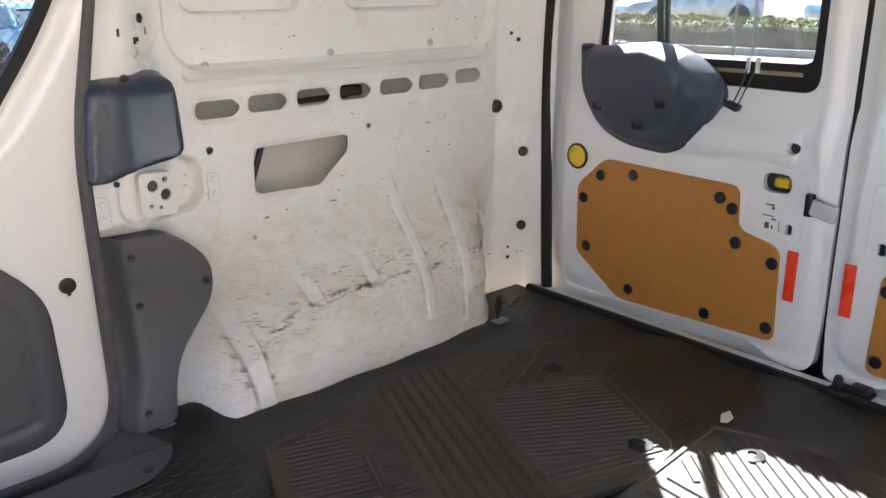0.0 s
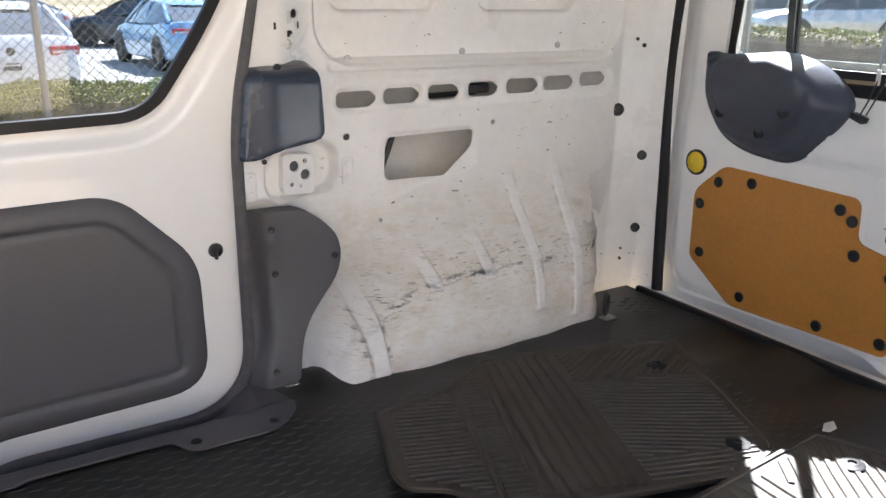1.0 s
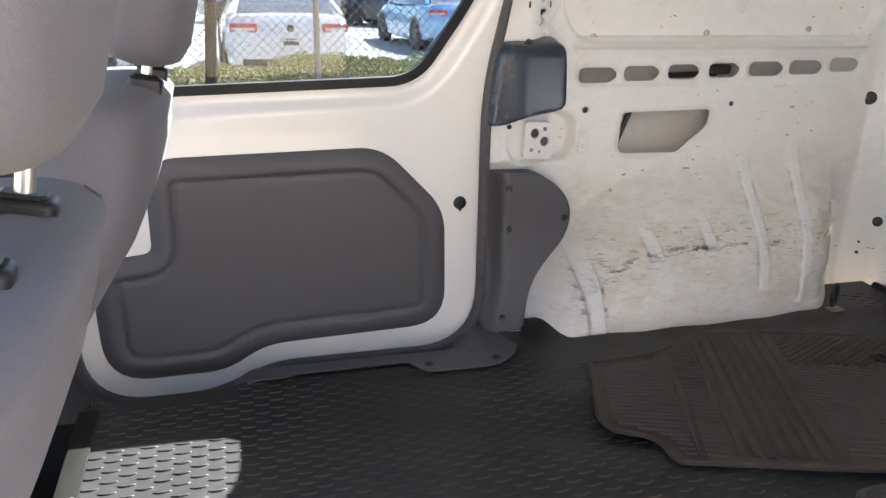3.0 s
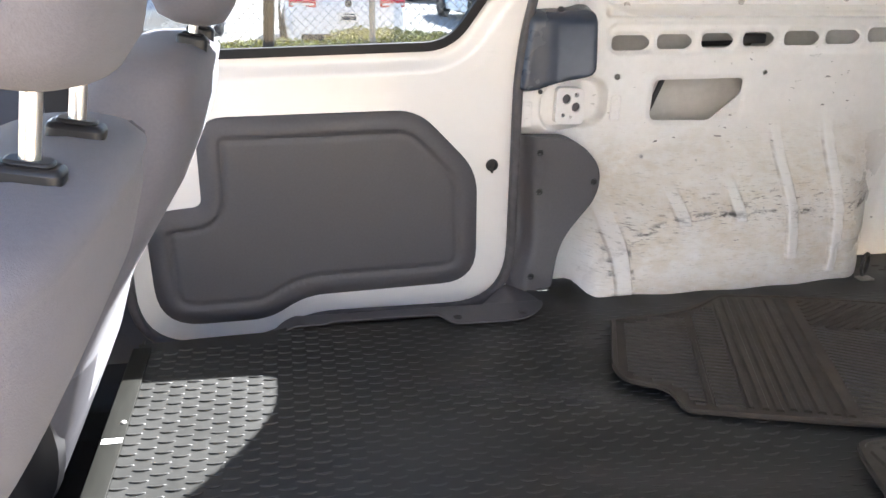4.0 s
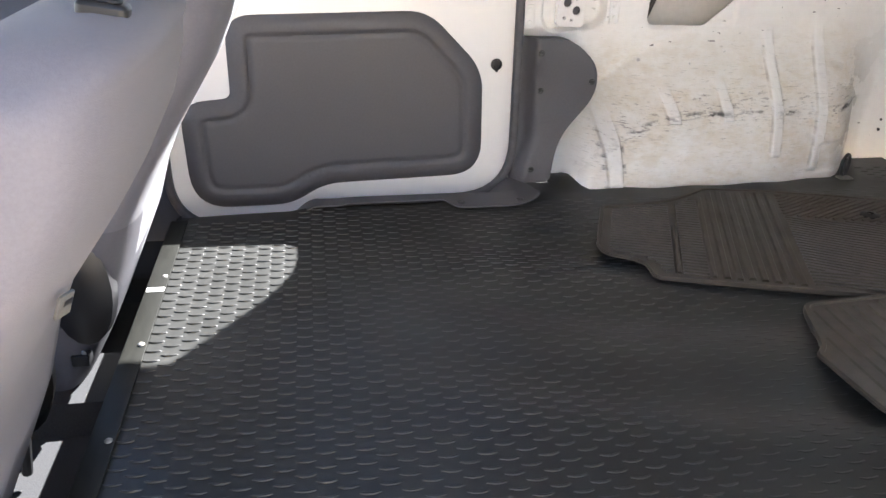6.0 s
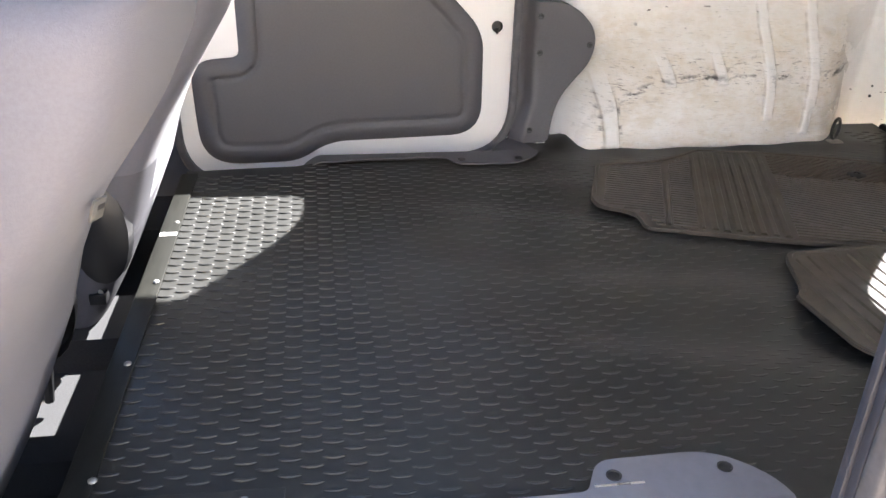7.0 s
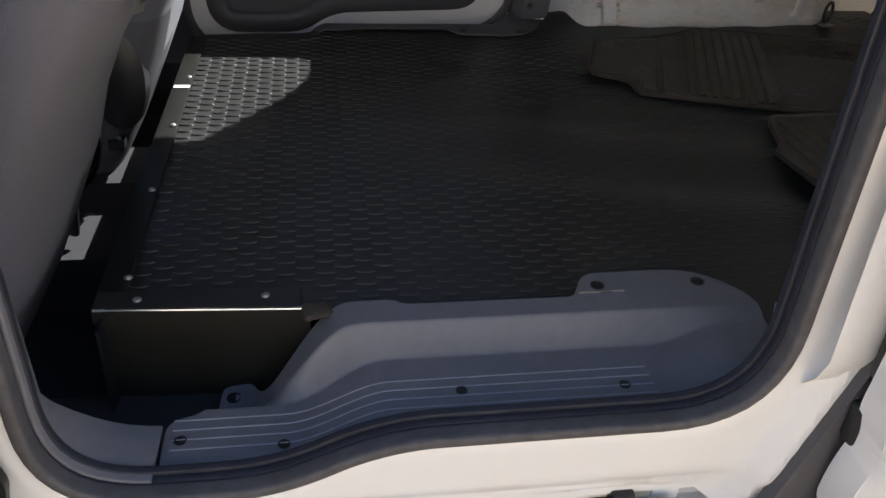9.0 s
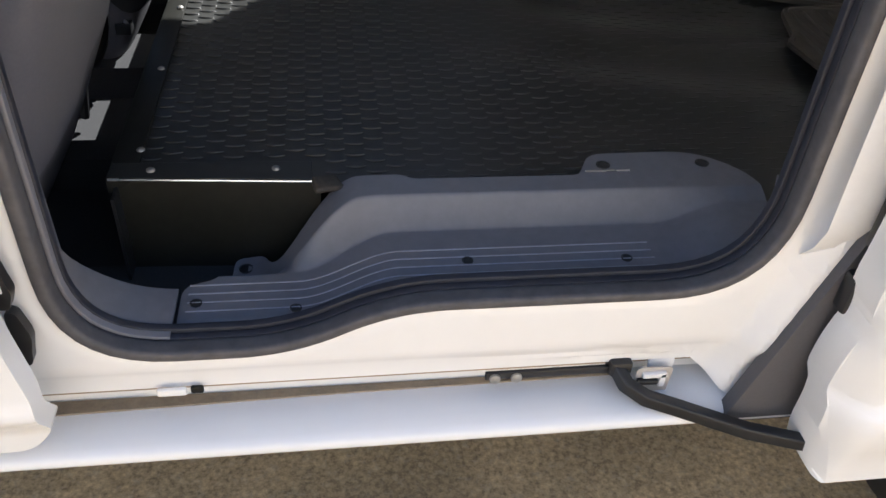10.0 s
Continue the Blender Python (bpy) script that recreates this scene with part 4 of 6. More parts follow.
def sill_height(x, y):
    tz = lerp(tread_z(x), 0.0, smooth01(0.70, 0.80, x) * 0.9)
    yi = lerp(-0.634, -0.611, smooth01(0.24, 0.36, x))
    k = min(1.0, max(0.0, (y - yi) / 0.022))
    rise = 0.92 * k + 0.08 * k * k * (3 - 2 * k)
    top = lerp(-0.118, 0.0065, smooth01(0.185, 0.335, x))
    z = lerp(tz, top, rise)
    # rounded nose along the outer edge
    z -= 0.004 * smooth01(-0.708, -0.718, y) + 0.006 * smooth01(-0.724, -0.730, y)
    return z


def sill_trim(side, label):
    trim = thing("sill_trim", label, "sill trim", group="door sill trims")
    shape = rounded([(0.122, -0.737), (0.122, -0.650), (0.165, -0.640), (0.172, -0.545, 0.015), (0.205, -0.545, 0.015), (0.225, -0.590, 0.02), (0.300, -0.546, 0.03), (0.385, -0.544, 0.008), (0.400, -0.555, 0.008), (0.615, -0.556, 0.01),
                     (0.640, -0.506, 0.02), (0.790, -0.503, 0.05), (0.850, -0.565, 0.04), (0.850, -0.640, 0.06), (0.790, -0.737, 0.04)], n=5)
    bm = sheet(shape, [], lambda u, v, w: (u, -side * v, sill_height(u, v) - w - (0.034 * smooth01(-0.60, -0.66, v) * smooth01(0.80, 0.72, u) if side > 0 else 0.0)), 0.003, 0.0065, 0.0019)
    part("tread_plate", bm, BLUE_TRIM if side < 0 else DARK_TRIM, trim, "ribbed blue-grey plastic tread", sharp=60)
    for x, y, n_ in ((0.653, -0.534, 1), (0.790, -0.535, 1)) if side > 0 else ((0.140, -0.682, 0), (0.253, -0.698, 0), (0.454, -0.673, 0), (0.647, -0.680, 0), (0.653, -0.534, 1), (0.790, -0.535, 1), (0.186, -0.568, 1)):
        z = sill_height(x, y)
        r = 0.0095 if n_ else 0.007
        bm = lathe([(r, 0.0), (r, 0.0012), (r * 0.8, 0.0014), (r * 0.75, 0.0003), (0, 0.0003)], at(x, -side * y, z), 14)
        part("clip", bm, BLACK, trim, "black fixing clip")
    if side < 0:
        bm = rbox((0.060, 0.0025, 0.001), at(0.655, -0.549, 0.0072), 0)
        part("embossed_line", bm, METAL, trim)
    if side > 0:
        return trim
    # four fine ribs, paler than the tread
    for k in range(4):
        run = [(0.130 + 0.012 * i) for i in range(47)]
        pts = [(x, y, sill_height(x, y) + 0.0002) for x, y in ((x, -0.6955 + k * 0.0150) for x in run)]
        bm = sweep(bmesh.new(), pts, [(-0.0011, -0.0004), (0.0011, -0.0004), (0.0006, 0.0007), (-0.0006, 0.0007)])
        part("rib", bm, RIB_PLASTIC, trim, "fine pale rib")
    # pillar foot that carries on round the corner
    low = [(min(x, 0.1205), z) for x, z in grow(NEAR_OPEN, -0.012) if x < 0.140 and z < 0.55]
    low.sort(key=lambda p: math.atan2(p[1] - 0.2, p[0] - 0.4) % (2 * math.pi))
    bm = sweep(bmesh.new(), [(x, -0.708, z) for x, z in low], rounded([(-0.002, -0.04), (0.003, -0.04), (0.003, 0.04), (-0.002, 0.04)], 0.002, 2), up=(0, 1, 0))
    for v in bm.verts:
        keep = lerp(1.0, 0.22, smooth01(-0.06, 0.08, v.co.z))
        v.co.y = -(0.748 - (0.748 - abs(v.co.y)) * keep)
    part("pillar_foot", bm, BLUE_TRIM, trim, "curved blue-grey pillar foot")
    return trim


sill_trim(-1, "blue-grey plastic step trim in the open doorway")
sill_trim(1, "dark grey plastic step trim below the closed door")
# rear edge of the open doorway: a smooth trim lip up to knee height, rubber above it
right = [(x, z) for x, z in grow(NEAR_OPEN, -0.012) if x > 0.70 and 0.055 < z < 0.345]
right.sort(key=lambda p: math.atan2(p[1] - 0.25, p[0] - 0.45))
bm = sweep(bmesh.new(), [(x, -0.722, z) for x, z in right], rounded([(-0.0025, -0.014), (0.0025, -0.014), (0.0025, 0.014), (-0.0025, 0.014)], 0.002, 2), up=(0, 1, 0))
for v in bm.verts:
    v.co.y = -0.736 + (v.co.y + 0.736) * smooth01(0.045, 0.17, v.co.z)
solid("pillar_edge_trim", bm, BLUE_TRIM, "blue-grey plastic edging of the rear door pillar", "trim")

# lower pillar trim on the far side
pil = thing("pillar_trim", "dark grey plastic trim screwed to the lower pillar", "trim")
PIL = rounded([(0.806, -0.02, 0.004), (0.806, 0.333, 0.012), (0.950, 0.328, 0.07), (1.014, 0.262, 0.06), (1.010, 0.190, 0.05), (0.912, 0.090, 0.08), (0.894, -0.012, 0.01)], n=7)
pil_edge = near_edge(PIL)


def pil_face(u, v, w):
    y = lerp(0.672, 0.722, smooth01(0.0, 0.20, v)) + 0.032 * smooth01(0.865, 0.835, u + 0.03 * smooth01(0.12, 0.0, v)) - 0.002 * smooth01(0.0, 0.006, pil_edge(u, v))
    y += 0.004 * math.exp(-((u - 0.868) / 0.022) ** 2 - ((v - 0.255) / 0.05) ** 2) - 0.010 * math.exp(-((u - 0.866) / 0.014) ** 2 - ((v - 0.275) / 0.02) ** 2)
    return (u, y + w, v)


part("trim_panel", sheet(PIL, [], pil_face, 0.05, 0.008, 0.010), DARK_TRIM, pil, "moulded dark plastic panel", sharp=50)
for x, z in ((0.869, 0.298), (0.998, 0.228), (0.873, 0.209), (0.848, 0.028)):
    p = pil_face(x, z, 0)
    screw_cap(x, p[1] + 0.001, z, parent=pil, label="dark recessed screw")
bm = rbox((0.028, 0.012, 0.004), at(0.875, 0.664, -0.002), 0.001)
part("clip_tab", bm, METAL, pil, "bright metal clip at its foot")

# cover over the door latch
lat = thing("latch_cover", "smooth dark plastic cover over the door latch", "cover")
LAT = rounded([(0.800, 0.429, 0.02), (0.842, 0.427, 0.015), (0.890, 0.445, 0.04), (0.980, 0.459, 0.03), (0.974, 0.608, 0.03), (0.820, 0.602, 0.03)], n=6)
lat_edge = near_edge(LAT)


def lat_face(u, v, w):
    d = lat_edge(u, v)
    out = 0.058 * smooth01(-0.003, 0.013, d) - 0.016 * smooth01(0.574, 0.604, v)
    out -= 0.008 * smooth01(0.885, 0.815, u) + 0.006 * math.exp(-((u - 0.893) / 0.008) ** 2) * smooth01(0.585, 0.60, v)
    return (u, 0.736 - out + w, v)


part("shell", sheet(LAT, [], lat_face, 0.004, 0.006, 0.006), LATCH_PLASTIC, lat, "smooth black moulded shell", sharp=70)
p = lat_face(0.893, 0.597, 0)
screw_cap(0.893, p[1], 0.597, parent=lat, r=0.008)
screw_cap(0.85, lat_face(0.85, 0.442, 0)[1], 0.436, parent=lat, r=0.005)

# bracket plate under it
brk = thing("hinge_bracket", "white painted bracket plate with bolt holes", "bracket")
bm = sheet(rounded([(0.906, 0.355), (0.978, 0.350), (0.976, 0.428), (0.908, 0.434)], 0.012), [ring(0.933, 0.408, 0.0105), ring(0.957, 0.389, 0.0105), ring(0.957, 0.416, 0.005), ring(0.926, 0.373, 0.004), ring(0.945, 0.368, 0.003)],
           lambda u, v, w: (u, 0.745 + 0.20 * (u - 0.906) + w, v), 0.035)
part("plate", bm, WHITE_IN, brk, "flat plate with bolt holes", bevel=0.002)
bm = sheet(rounded([(0.910, 0.359), (0.974, 0.354), (0.972, 0.424), (0.912, 0.430)], 0.012), [], lambda u, v, w: (u, 0.757 + 0.20 * (u - 0.906) + w, v), 0.003)
part("hole_backing", bm, DARK_TRIM, brk)
for x, z, r in ((0.933, 0.408, 0.0104), (0.957, 0.389, 0.0104)):
    bm = lathe([(r, -0.004), (r, 0.002), (r * 0.82, 0.002), (r * 0.8, -0.001), (0, -0.001)], at(x, 0.754 + 0.20 * (x - 0.906), z, FACE_IN), 14)
    part("bolt", bm, DARK_TRIM, brk, "sunken bolt head")
for x in (0.838, 1.062):
    bm = rbox((0.024, 0.004, 0.055), at(x, wall_line(x, 0.385) - 0.001, 0.380), 0.003)
    part("flange", bm, WHITE_IN, brk)
    for z in (0.367, 0.395):
        bm = lathe([(0.006, 0), (0.005, 0.002), (0, 0.0022)], at(x, wall_line(x, 0.385) - 0.003, z, FACE_IN), 10)
        part("weld", bm, WHITE_IN, brk)

# studs, plugs and slots on the wall and the rear pillar
for x, z in ((1.075, 0.602), (1.349, 0.610), (1.613, 0.618)):
    y = wall_line(x, z)
    bm = lathe([(0.007, -0.003), (0.0075, 0.002), (0.0055, 0.004), (0.004, 0.001), (0, 0.001)], at(x, y, z, FACE_IN), 12)
    solid("clip_insert", bm, CAVITY, "small grey clip insert in the white wall", "clip", group="wall clips")
PILLAR_WAY = Matrix.Rotation(radians(-28), 4, "Z") @ FACE_IN
for x, z, r in ((1.866, 0.345, 0.0125), (1.868, 0.154, 0.0125), (1.800, 0.460, 0.016), (1.846, 0.615, 0.005), (1.838, 0.070, 0.004), (1.838, 0.098, 0.003), (1.83, 0.63, 0.004)):
    y = wall_line(x, z) - arch_face(x, z)
    bm = lathe([(r, -0.010), (r, 0.004), (r * 0.8, 0.0055), (r * 0.45, 0.0055), (r * 0.4, 0.003), (0, 0.003)], at(x, y, z, PILLAR_WAY), 12)
    solid("wall_plug", bm, BLACK, "black plug in the white pillar", "plug", group="wall plugs")
for x, z, sx, sz in ((0.927, 0.684, 0.012, 0.022), (0.898, 0.669, 0.005, 0.013), (0.956, 0.669, 0.005, 0.013), (0.926, 0.657, 0.018, 0.007), (0.926, 0.652, 0.009, 0.006)):
    bm = rbox((sx, 0.004, sz), at(x, wall_line(x, z) + 0.001, z), 0.0015)
    solid("slot_plug", bm, BLACK if sx < 0.012 or sz < 0.01 else CAVITY, "small dark slot in the white pillar", "slot", group="pillar slots")
bm = lathe([(0.010, -0.003), (0.010, 0.001), (0.007, 0.001), (0.006, -0.003), (0, -0.003)], at(0.924, wall_line(0.924, 0.637), 0.637, FACE_IN), 14)
solid("pillar_stud", bm, CAVITY, "round stud hole in the white pillar", "stud")
# cable and clip behind the holes
bm = tube([(1.135, 0.83, 0.30), (1.165, 0.825, 0.38), (1.20, 0.83, 0.46), (1.27, 0.83, 0.515), (1.40, 0.83, 0.518)], 0.0065, 8)
solid("cable", bm, BLACK, "black cable inside the side wall", "cable")
bm = rbox((0.06, 0.02, 0.022), at(1.40, 0.822, 0.528), 0.005)
solid("cable_clip", bm, BLACK, "black cable clip inside the side wall", "clip")

# lashing ring on the floor by the arch
rg = thing("lashing_ring", "metal lashing ring on the floor by the arch", "lashing ring")
bm = rbox((0.036, 0.026, 0.004), at(1.640, 0.602, 0.003), 0.0015)
part("base", bm, DULL_BOLT, rg, "bent metal base")
pts = [(1.642 + 0.018 * math.sin(a), 0.612 + 0.012 * math.sin(a), 0.034 - 0.026 * math.cos(a)) for a in [2 * math.pi * i / 20 for i in range(20)]]
part("loop", tube(pts, 0.0042, 8, True, up=(0.5, 1, 0.1)), BLACK, rg, "dark steel loop")

# cover over the wiper motor on the rear door
wc = thing("wiper_motor_cover", "dark blue-grey plastic wiper motor cover on the door", "cover")
COV = rounded([(0.612, 0.610, 0.01), (0.607, 0.500, 0.05), (0.560, 0.425, 0.05), (0.480, 0.392, 0.04), (0.365, 0.384, 0.03), (0.300, 0.425, 0.04), (0.243, 0.520, 0.02), (0.265, 0.556, 0.02), (0.330, 0.600, 0.05), (0.41, 0.620, 0.06), (0.50, 0.610, 0.05), (0.575, 0.604, 0.02)], n=6)
cov_edge = near_edge([(u, v + 0.035 * smooth01(0.54, 0.60, v)) for u, v in COV])


def cov_face(u, v, w):
    if w:
        return (1.930, u, v)
    d = cov_edge(u, v)
    out = 0.008 + 0.026 * smooth01(0.0, 0.026, d)
    out += 0.040 * math.exp(-((u - 0.41) / 0.195) ** 4) * smooth01(0.42, 0.545, v) * smooth01(0.0, 0.05, d)
    # rounded crown that slopes back to the glass
    crown = float(np.interp(u, (0.24, 0.265, 0.33, 0.41, 0.50, 0.575), (0.535, 0.558, 0.602, 0.622, 0.612, 0.606)))
    if u < 0.58:
        k = min(1.0, max(0.0, (crown - v) / 0.034))
        out *= 1 - (1 - k) ** 3.0
    out -= 0.006 * math.exp(-((math.hypot(u - 0.44, v - 0.55) - 0.125) / 0.010) ** 2) * smooth01(0.02, 0.05, d)
    return (1.915 - out, u, v)


part("shell", sheet(COV, [], cov_face, 0.004, 0.008, 0.007), COVER_PLASTIC, wc, "moulded dark shell", sharp=70)
for u, v in ((0.532, 0.479), (0.359, 0.501), (0.429, 0.446)):
    x = cov_face(u, v, 0)[0]
    bm = lathe([(0.0125, -0.004), (0.0125, 0.0028), (0.0100, 0.0036), (0.009, 0.0005), (0, 0.0005)], at(x, u, v, FACE_FRONT), 14)
    part("screw_plug", bm, BLACK, wc, "black screw recess")
# lock and chain on the tail sill
lk = thing("door_catch", "grey metal door catch on the tail sill", "catch")
part("plate", rbox((0.040, 0.075, 0.006), at(1.885, -0.085, 0.002), 0.002), STRIP, lk, "dull metal plate")
part("pin", lathe([(0.009, 0.0), (0.009, 0.018), (0.006, 0.024), (0, 0.024)], at(1.880, -0.060, 0.003), 12), STRIP, lk)
part("block", rbox((0.026, 0.034, 0.016), at(1.888, -0.100, 0.010), 0.004), BLACK, lk, "black catch block")
# heated window lead
ld = thing("heater_lead", "black connector with two thin leads on the ledge", "connector")
bm = rbox((0.022, 0.030, 0.012), at(1.910, 0.228, 0.502, Matrix.Rotation(radians(20), 4, "X")), 0.002)
part("connector", bm, BLACK, ld)
for dy in (-0.006, 0.006):
    bm = tube([(1.914, 0.224 + dy, 0.507), (1.922, 0.216 + dy, 0.535), (1.934, 0.208 + dy * 1.4, 0.575)], 0.0016, 6)
    part("lead", bm, BLACK, ld)
    bm = rbox((0.003, 0.009, 0.030), at(1.9340, 0.206 + dy * 1.7, 0.581), 0.001)
    part("contact", bm, PAPER, ld, "pale contact lug")
for a, b in ((0.214, 0.295), (0.105, 0.198)):
    bm = rbox((0.001, b - a, 0.008), at(1.9352, (a + b) / 2, 0.568), 0)
    part("bus_strip", bm, DUST, ld, "copper-coloured heater strip")
# rear wiper arm outside the glass
wp = thing("rear_wiper", "black rear wiper arm resting outside the glass", "wiper")
bm = sweep(bmesh.new(), [(1.972, 0.440, 0.56), (1.975, 0.452, 0.66), (1.978, 0.470, 0.92)], rounded([(-0.009, -0.005), (0.009, -0.005), (0.006, 0.005), (-0.006, 0.005)], 0.002, 2), up=(1, 0, 0))
part("arm", bm, BLACK, wp)
bm = sweep(bmesh.new(), [(1.962, 0.425, 0.60), (1.962, 0.435, 0.78), (1.962, 0.455, 1.0)], rounded([(-0.004, -0.004), (0.004, -0.004), (0.004, 0.006), (-0.004, 0.006)], 0.001, 2), up=(1, 0, 0))
part("blade", bm, RUBBER, wp)

# ---- loose floor mats ----
def inside(poly, x, y):
    hit = False
    for i in range(len(poly)):
        (x0, y0), (x1, y1) = poly[i - 1], poly[i]
        if (y0 > y) != (y1 > y) and x < (x1 - x0) * (y - y0) / (y1 - y0) + x0:
            hit = not hit
    return hit


def ribs(lines, poly, height, w, lift):
    """Low half-round bars along the lines, cut to the outline."""
    bm = bmesh.new()
    for a, b in lines:
        a, b = Vector(a), Vector(b)
        n = max(2, int((b - a).length / 0.008))
        run = []
        for i in range(n + 1):
            p = a.lerp(b, i / n)
            if inside(poly, p.x, p.y):
                run.append((p.x, p.y, lift(p.x, p.y)))
            else:
                if len(run) > 2:
                    sweep(bm, [run[0], *run[3:-1:4], run[-1]] if len(run) > 5 else [run[0], run[-1]], [(-w, -0.001), (w, -0.001), (w * 0.55, height), (-w * 0.55, height)], cap=True)
                run = []
        if len(run) > 2:
            sweep(bm, [run[0], *run[3:-1:4], run[-1]] if len(run) > 5 else [run[0], run[-1]], [(-w, -0.001), (w, -0.001), (w * 0.55, height), (-w * 0.55, height)], cap=True)
    return bm


def floor_mat(label, shape, frame_uv, eyes, lift, broad=False):
    """frame_uv: origin, long axis and cross axis of the tread pattern."""
    mat = thing("floor_mat", label, "floor mat", group="loose floor mats")
    outline = rounded(shape, 0.02, 5)
    bm = sheet(outline, [ring(x, y, 0.0075, n=12) for x, y in eyes], lambda u, v, w: (u, v, lift(u, v) - w), 0.004, 0.03, 0.03)
    part("base", bm, MAT_RUBBER, mat, "flat rubber sheet", bevel=0.001)
    rim = grow(outline, -0.006)
    bm = sweep(bmesh.new(), [(x, y, lift(x, y)) for x, y in rim], [(-0.005, -0.001), (0.005, -0.001), (0.0035, 0.0035), (-0.0035, 0.0035)], True)
    part("rim", bm, MAT_RUBBER, mat, "raised edge")
    o, ux, uy = (Vector(q) for q in frame_uv)

    def uv(u, v):
        p = o + ux * u + uy * v
        return (p.x, p.y)
    field = grow(outline, -0.020)

    top = lambda x, y: lift(x, y)
    def cut(ls, quad):
        res = []
        for a, b in ls:
            a, b = Vector(a), Vector(b)
            ins = [i / 60 for i in range(61) if inside(quad, *a.lerp(b, i / 60))]
            if len(ins) > 2:
                res.append((tuple(a.lerp(b, ins[0])), tuple(a.lerp(b, ins[-1]))))
        return res
    if broad:
        # broad cross ribs at one end, slanting ribs round the eyelets at the other
        lines = [(uv(u, -0.5), uv(u, 0.5)) for u in np.arange(0.030, 0.27, 0.026)]
        part("band_ribs", ribs(lines, field, 0.0030, 0.0088, top), MAT_RUBBER, mat, "broad crosswise ribs")
        lines = [(uv(0.28 + k, 0.2), uv(0.28 + k - 0.54, -0.5)) for k in np.arange(-0.3, 0.9, 0.024)]
        quad = [uv(*p) for p in ((0.285, -0.5), (0.60, -0.5), (0.60, 0.5), (0.285, 0.5))]
        part("slant_ribs", ribs(cut(lines, quad), field, 0.0026, 0.0070, top), MAT_RUBBER, mat, "slanting ribs")
    else:
        lines = [(uv(0.02, v), uv(0.205, v)) for v in np.arange(-0.28, 0.42, 0.0135)] + [(uv(0.222, v), uv(0.268, v)) for v in np.arange(-0.28, 0.42, 0.0135)]
        part("heel_ribs", ribs(lines, field, 0.0034, 0.0040, top), MAT_RUBBER, mat, "fine lengthwise ribs")
        part("heel_frame", ribs([(uv(0.214, -0.125), uv(0.214, 0.130)), (uv(0.278, -0.30), uv(0.278, 0.40))], field, 0.0034, 0.005, top), MAT_RUBBER, mat)
        lines = [(uv(u, -0.35), uv(u, 0.45)) for u in np.arange(0.300, 0.44, 0.0225)]
        part("band_ribs", ribs(lines, field, 0.0046, 0.0080, top), MAT_RUBBER, mat, "broad crosswise ribs")
        upper = [uv(*p) for p in ((0.452, 0.24), (0.90, 0.24), (0.90, 0.6), (0.452, 0.6))]
        mid = [uv(*p) for p in ((0.452, -0.03), (0.90, -0.03), (0.90, 0.235), (0.452, 0.235))]
        low = [uv(*p) for p in ((0.452, -0.5), (0.90, -0.5), (0.90, -0.036), (0.452, -0.036))]
        lines = [(uv(0.44, k), uv(0.88, k + 0.44)) for k in np.arange(-0.3, 0.5, 0.0185)]
        part("chevron_ribs", ribs(cut(lines, upper), field, 0.0026, 0.0042, top), MAT_RUBBER, mat)
        lines = [(uv(0.44, k), uv(0.90, k - 0.10)) for k in np.arange(-0.1, 0.4, 0.0135)]
        part("straight_ribs", ribs(cut(lines, mid), field, 0.0026, 0.0042, top), MAT_RUBBER, mat)
        lines = [(uv(0.44, k), uv(0.90, k + 0.01)) for k in np.arange(-0.5, 0.0, 0.0135)]
        part("slant_ribs", ribs(cut(lines, low), field, 0.0026, 0.0042, top), MAT_RUBBER, mat)
    for x, y in eyes:
        z = lift(x, y)
        bm = lathe([(0.022, 0.0), (0.021, 0.003), (0.017, 0.0045), (0.012, 0.0045), (0.0095, 0.006), (0.0075, 0.006), (0.0070, -0.003)], at(x, y, z), 20)
        eye = part("eyelet", bm, RUBBER, mat, "moulded black eyelet")
    return mat


MAT1 = [(0.955, 0.468, 0.01), (0.880, 0.270, 0.03), (0.882, 0.222, 0.02), (0.946, 0.180, 0.03), (0.938, 0.108, 0.02), (1.345, -0.012, 0.02), (1.470, 0.008, 0.03), (1.655, 0.400, 0.02), (1.620, 0.432, 0.02), (1.385, 0.520), (1.235, 0.552, 0.02), (1.12, 0.478, 0.08)]
floor_mat("brown-black ribbed rubber car mat lying on the floor", MAT1, ((0.833, 0.306), (0.935, -0.354), (0.354, 0.935)), [(1.531, 0.343), (1.424, 0.055)],
          lambda x, y: 0.0095 + 0.004 * smooth01(1.2, 0.95, x) * smooth01(0.35, 0.15, y) + 0.003 * smooth01(1.40, 1.5, x))
MAT2 = [(1.135, -0.055, 0.01), (1.150, -0.025, 0.02), (1.556, 0.006, 0.012), (1.604, -0.10, 0.03), (1.625, -0.45, 0.03), (1.30, -0.50, 0.04), (1.098, -0.335, 0.03), (1.086, -0.172, 0.012), (1.110, -0.146, 0.02)]
floor_mat("grey-black ribbed rubber car mat in a patch of sun", MAT2, ((1.105, -0.20), (1.0, 0.0), (0.0, 1.0)), [(1.520, -0.087), (1.50, -0.36)],
          lambda x, y: 0.0155 + 0.004 * smooth01(-0.1, -0.02, y), True)
bm = sheet([(1.592, 0.012), (1.618, 0.026), (1.640, 0.022), (1.622, 0.004), (1.600, 0.002)], [], lambda u, v, w: (u, v, 0.008 + 0.25 * (u - 1.592) * (v + 0.02) - w), 0.0006, 0.01, 0.01)
solid("paper_scrap", bm, PAPER, "torn white scrap of paper on the floor", "scrap")

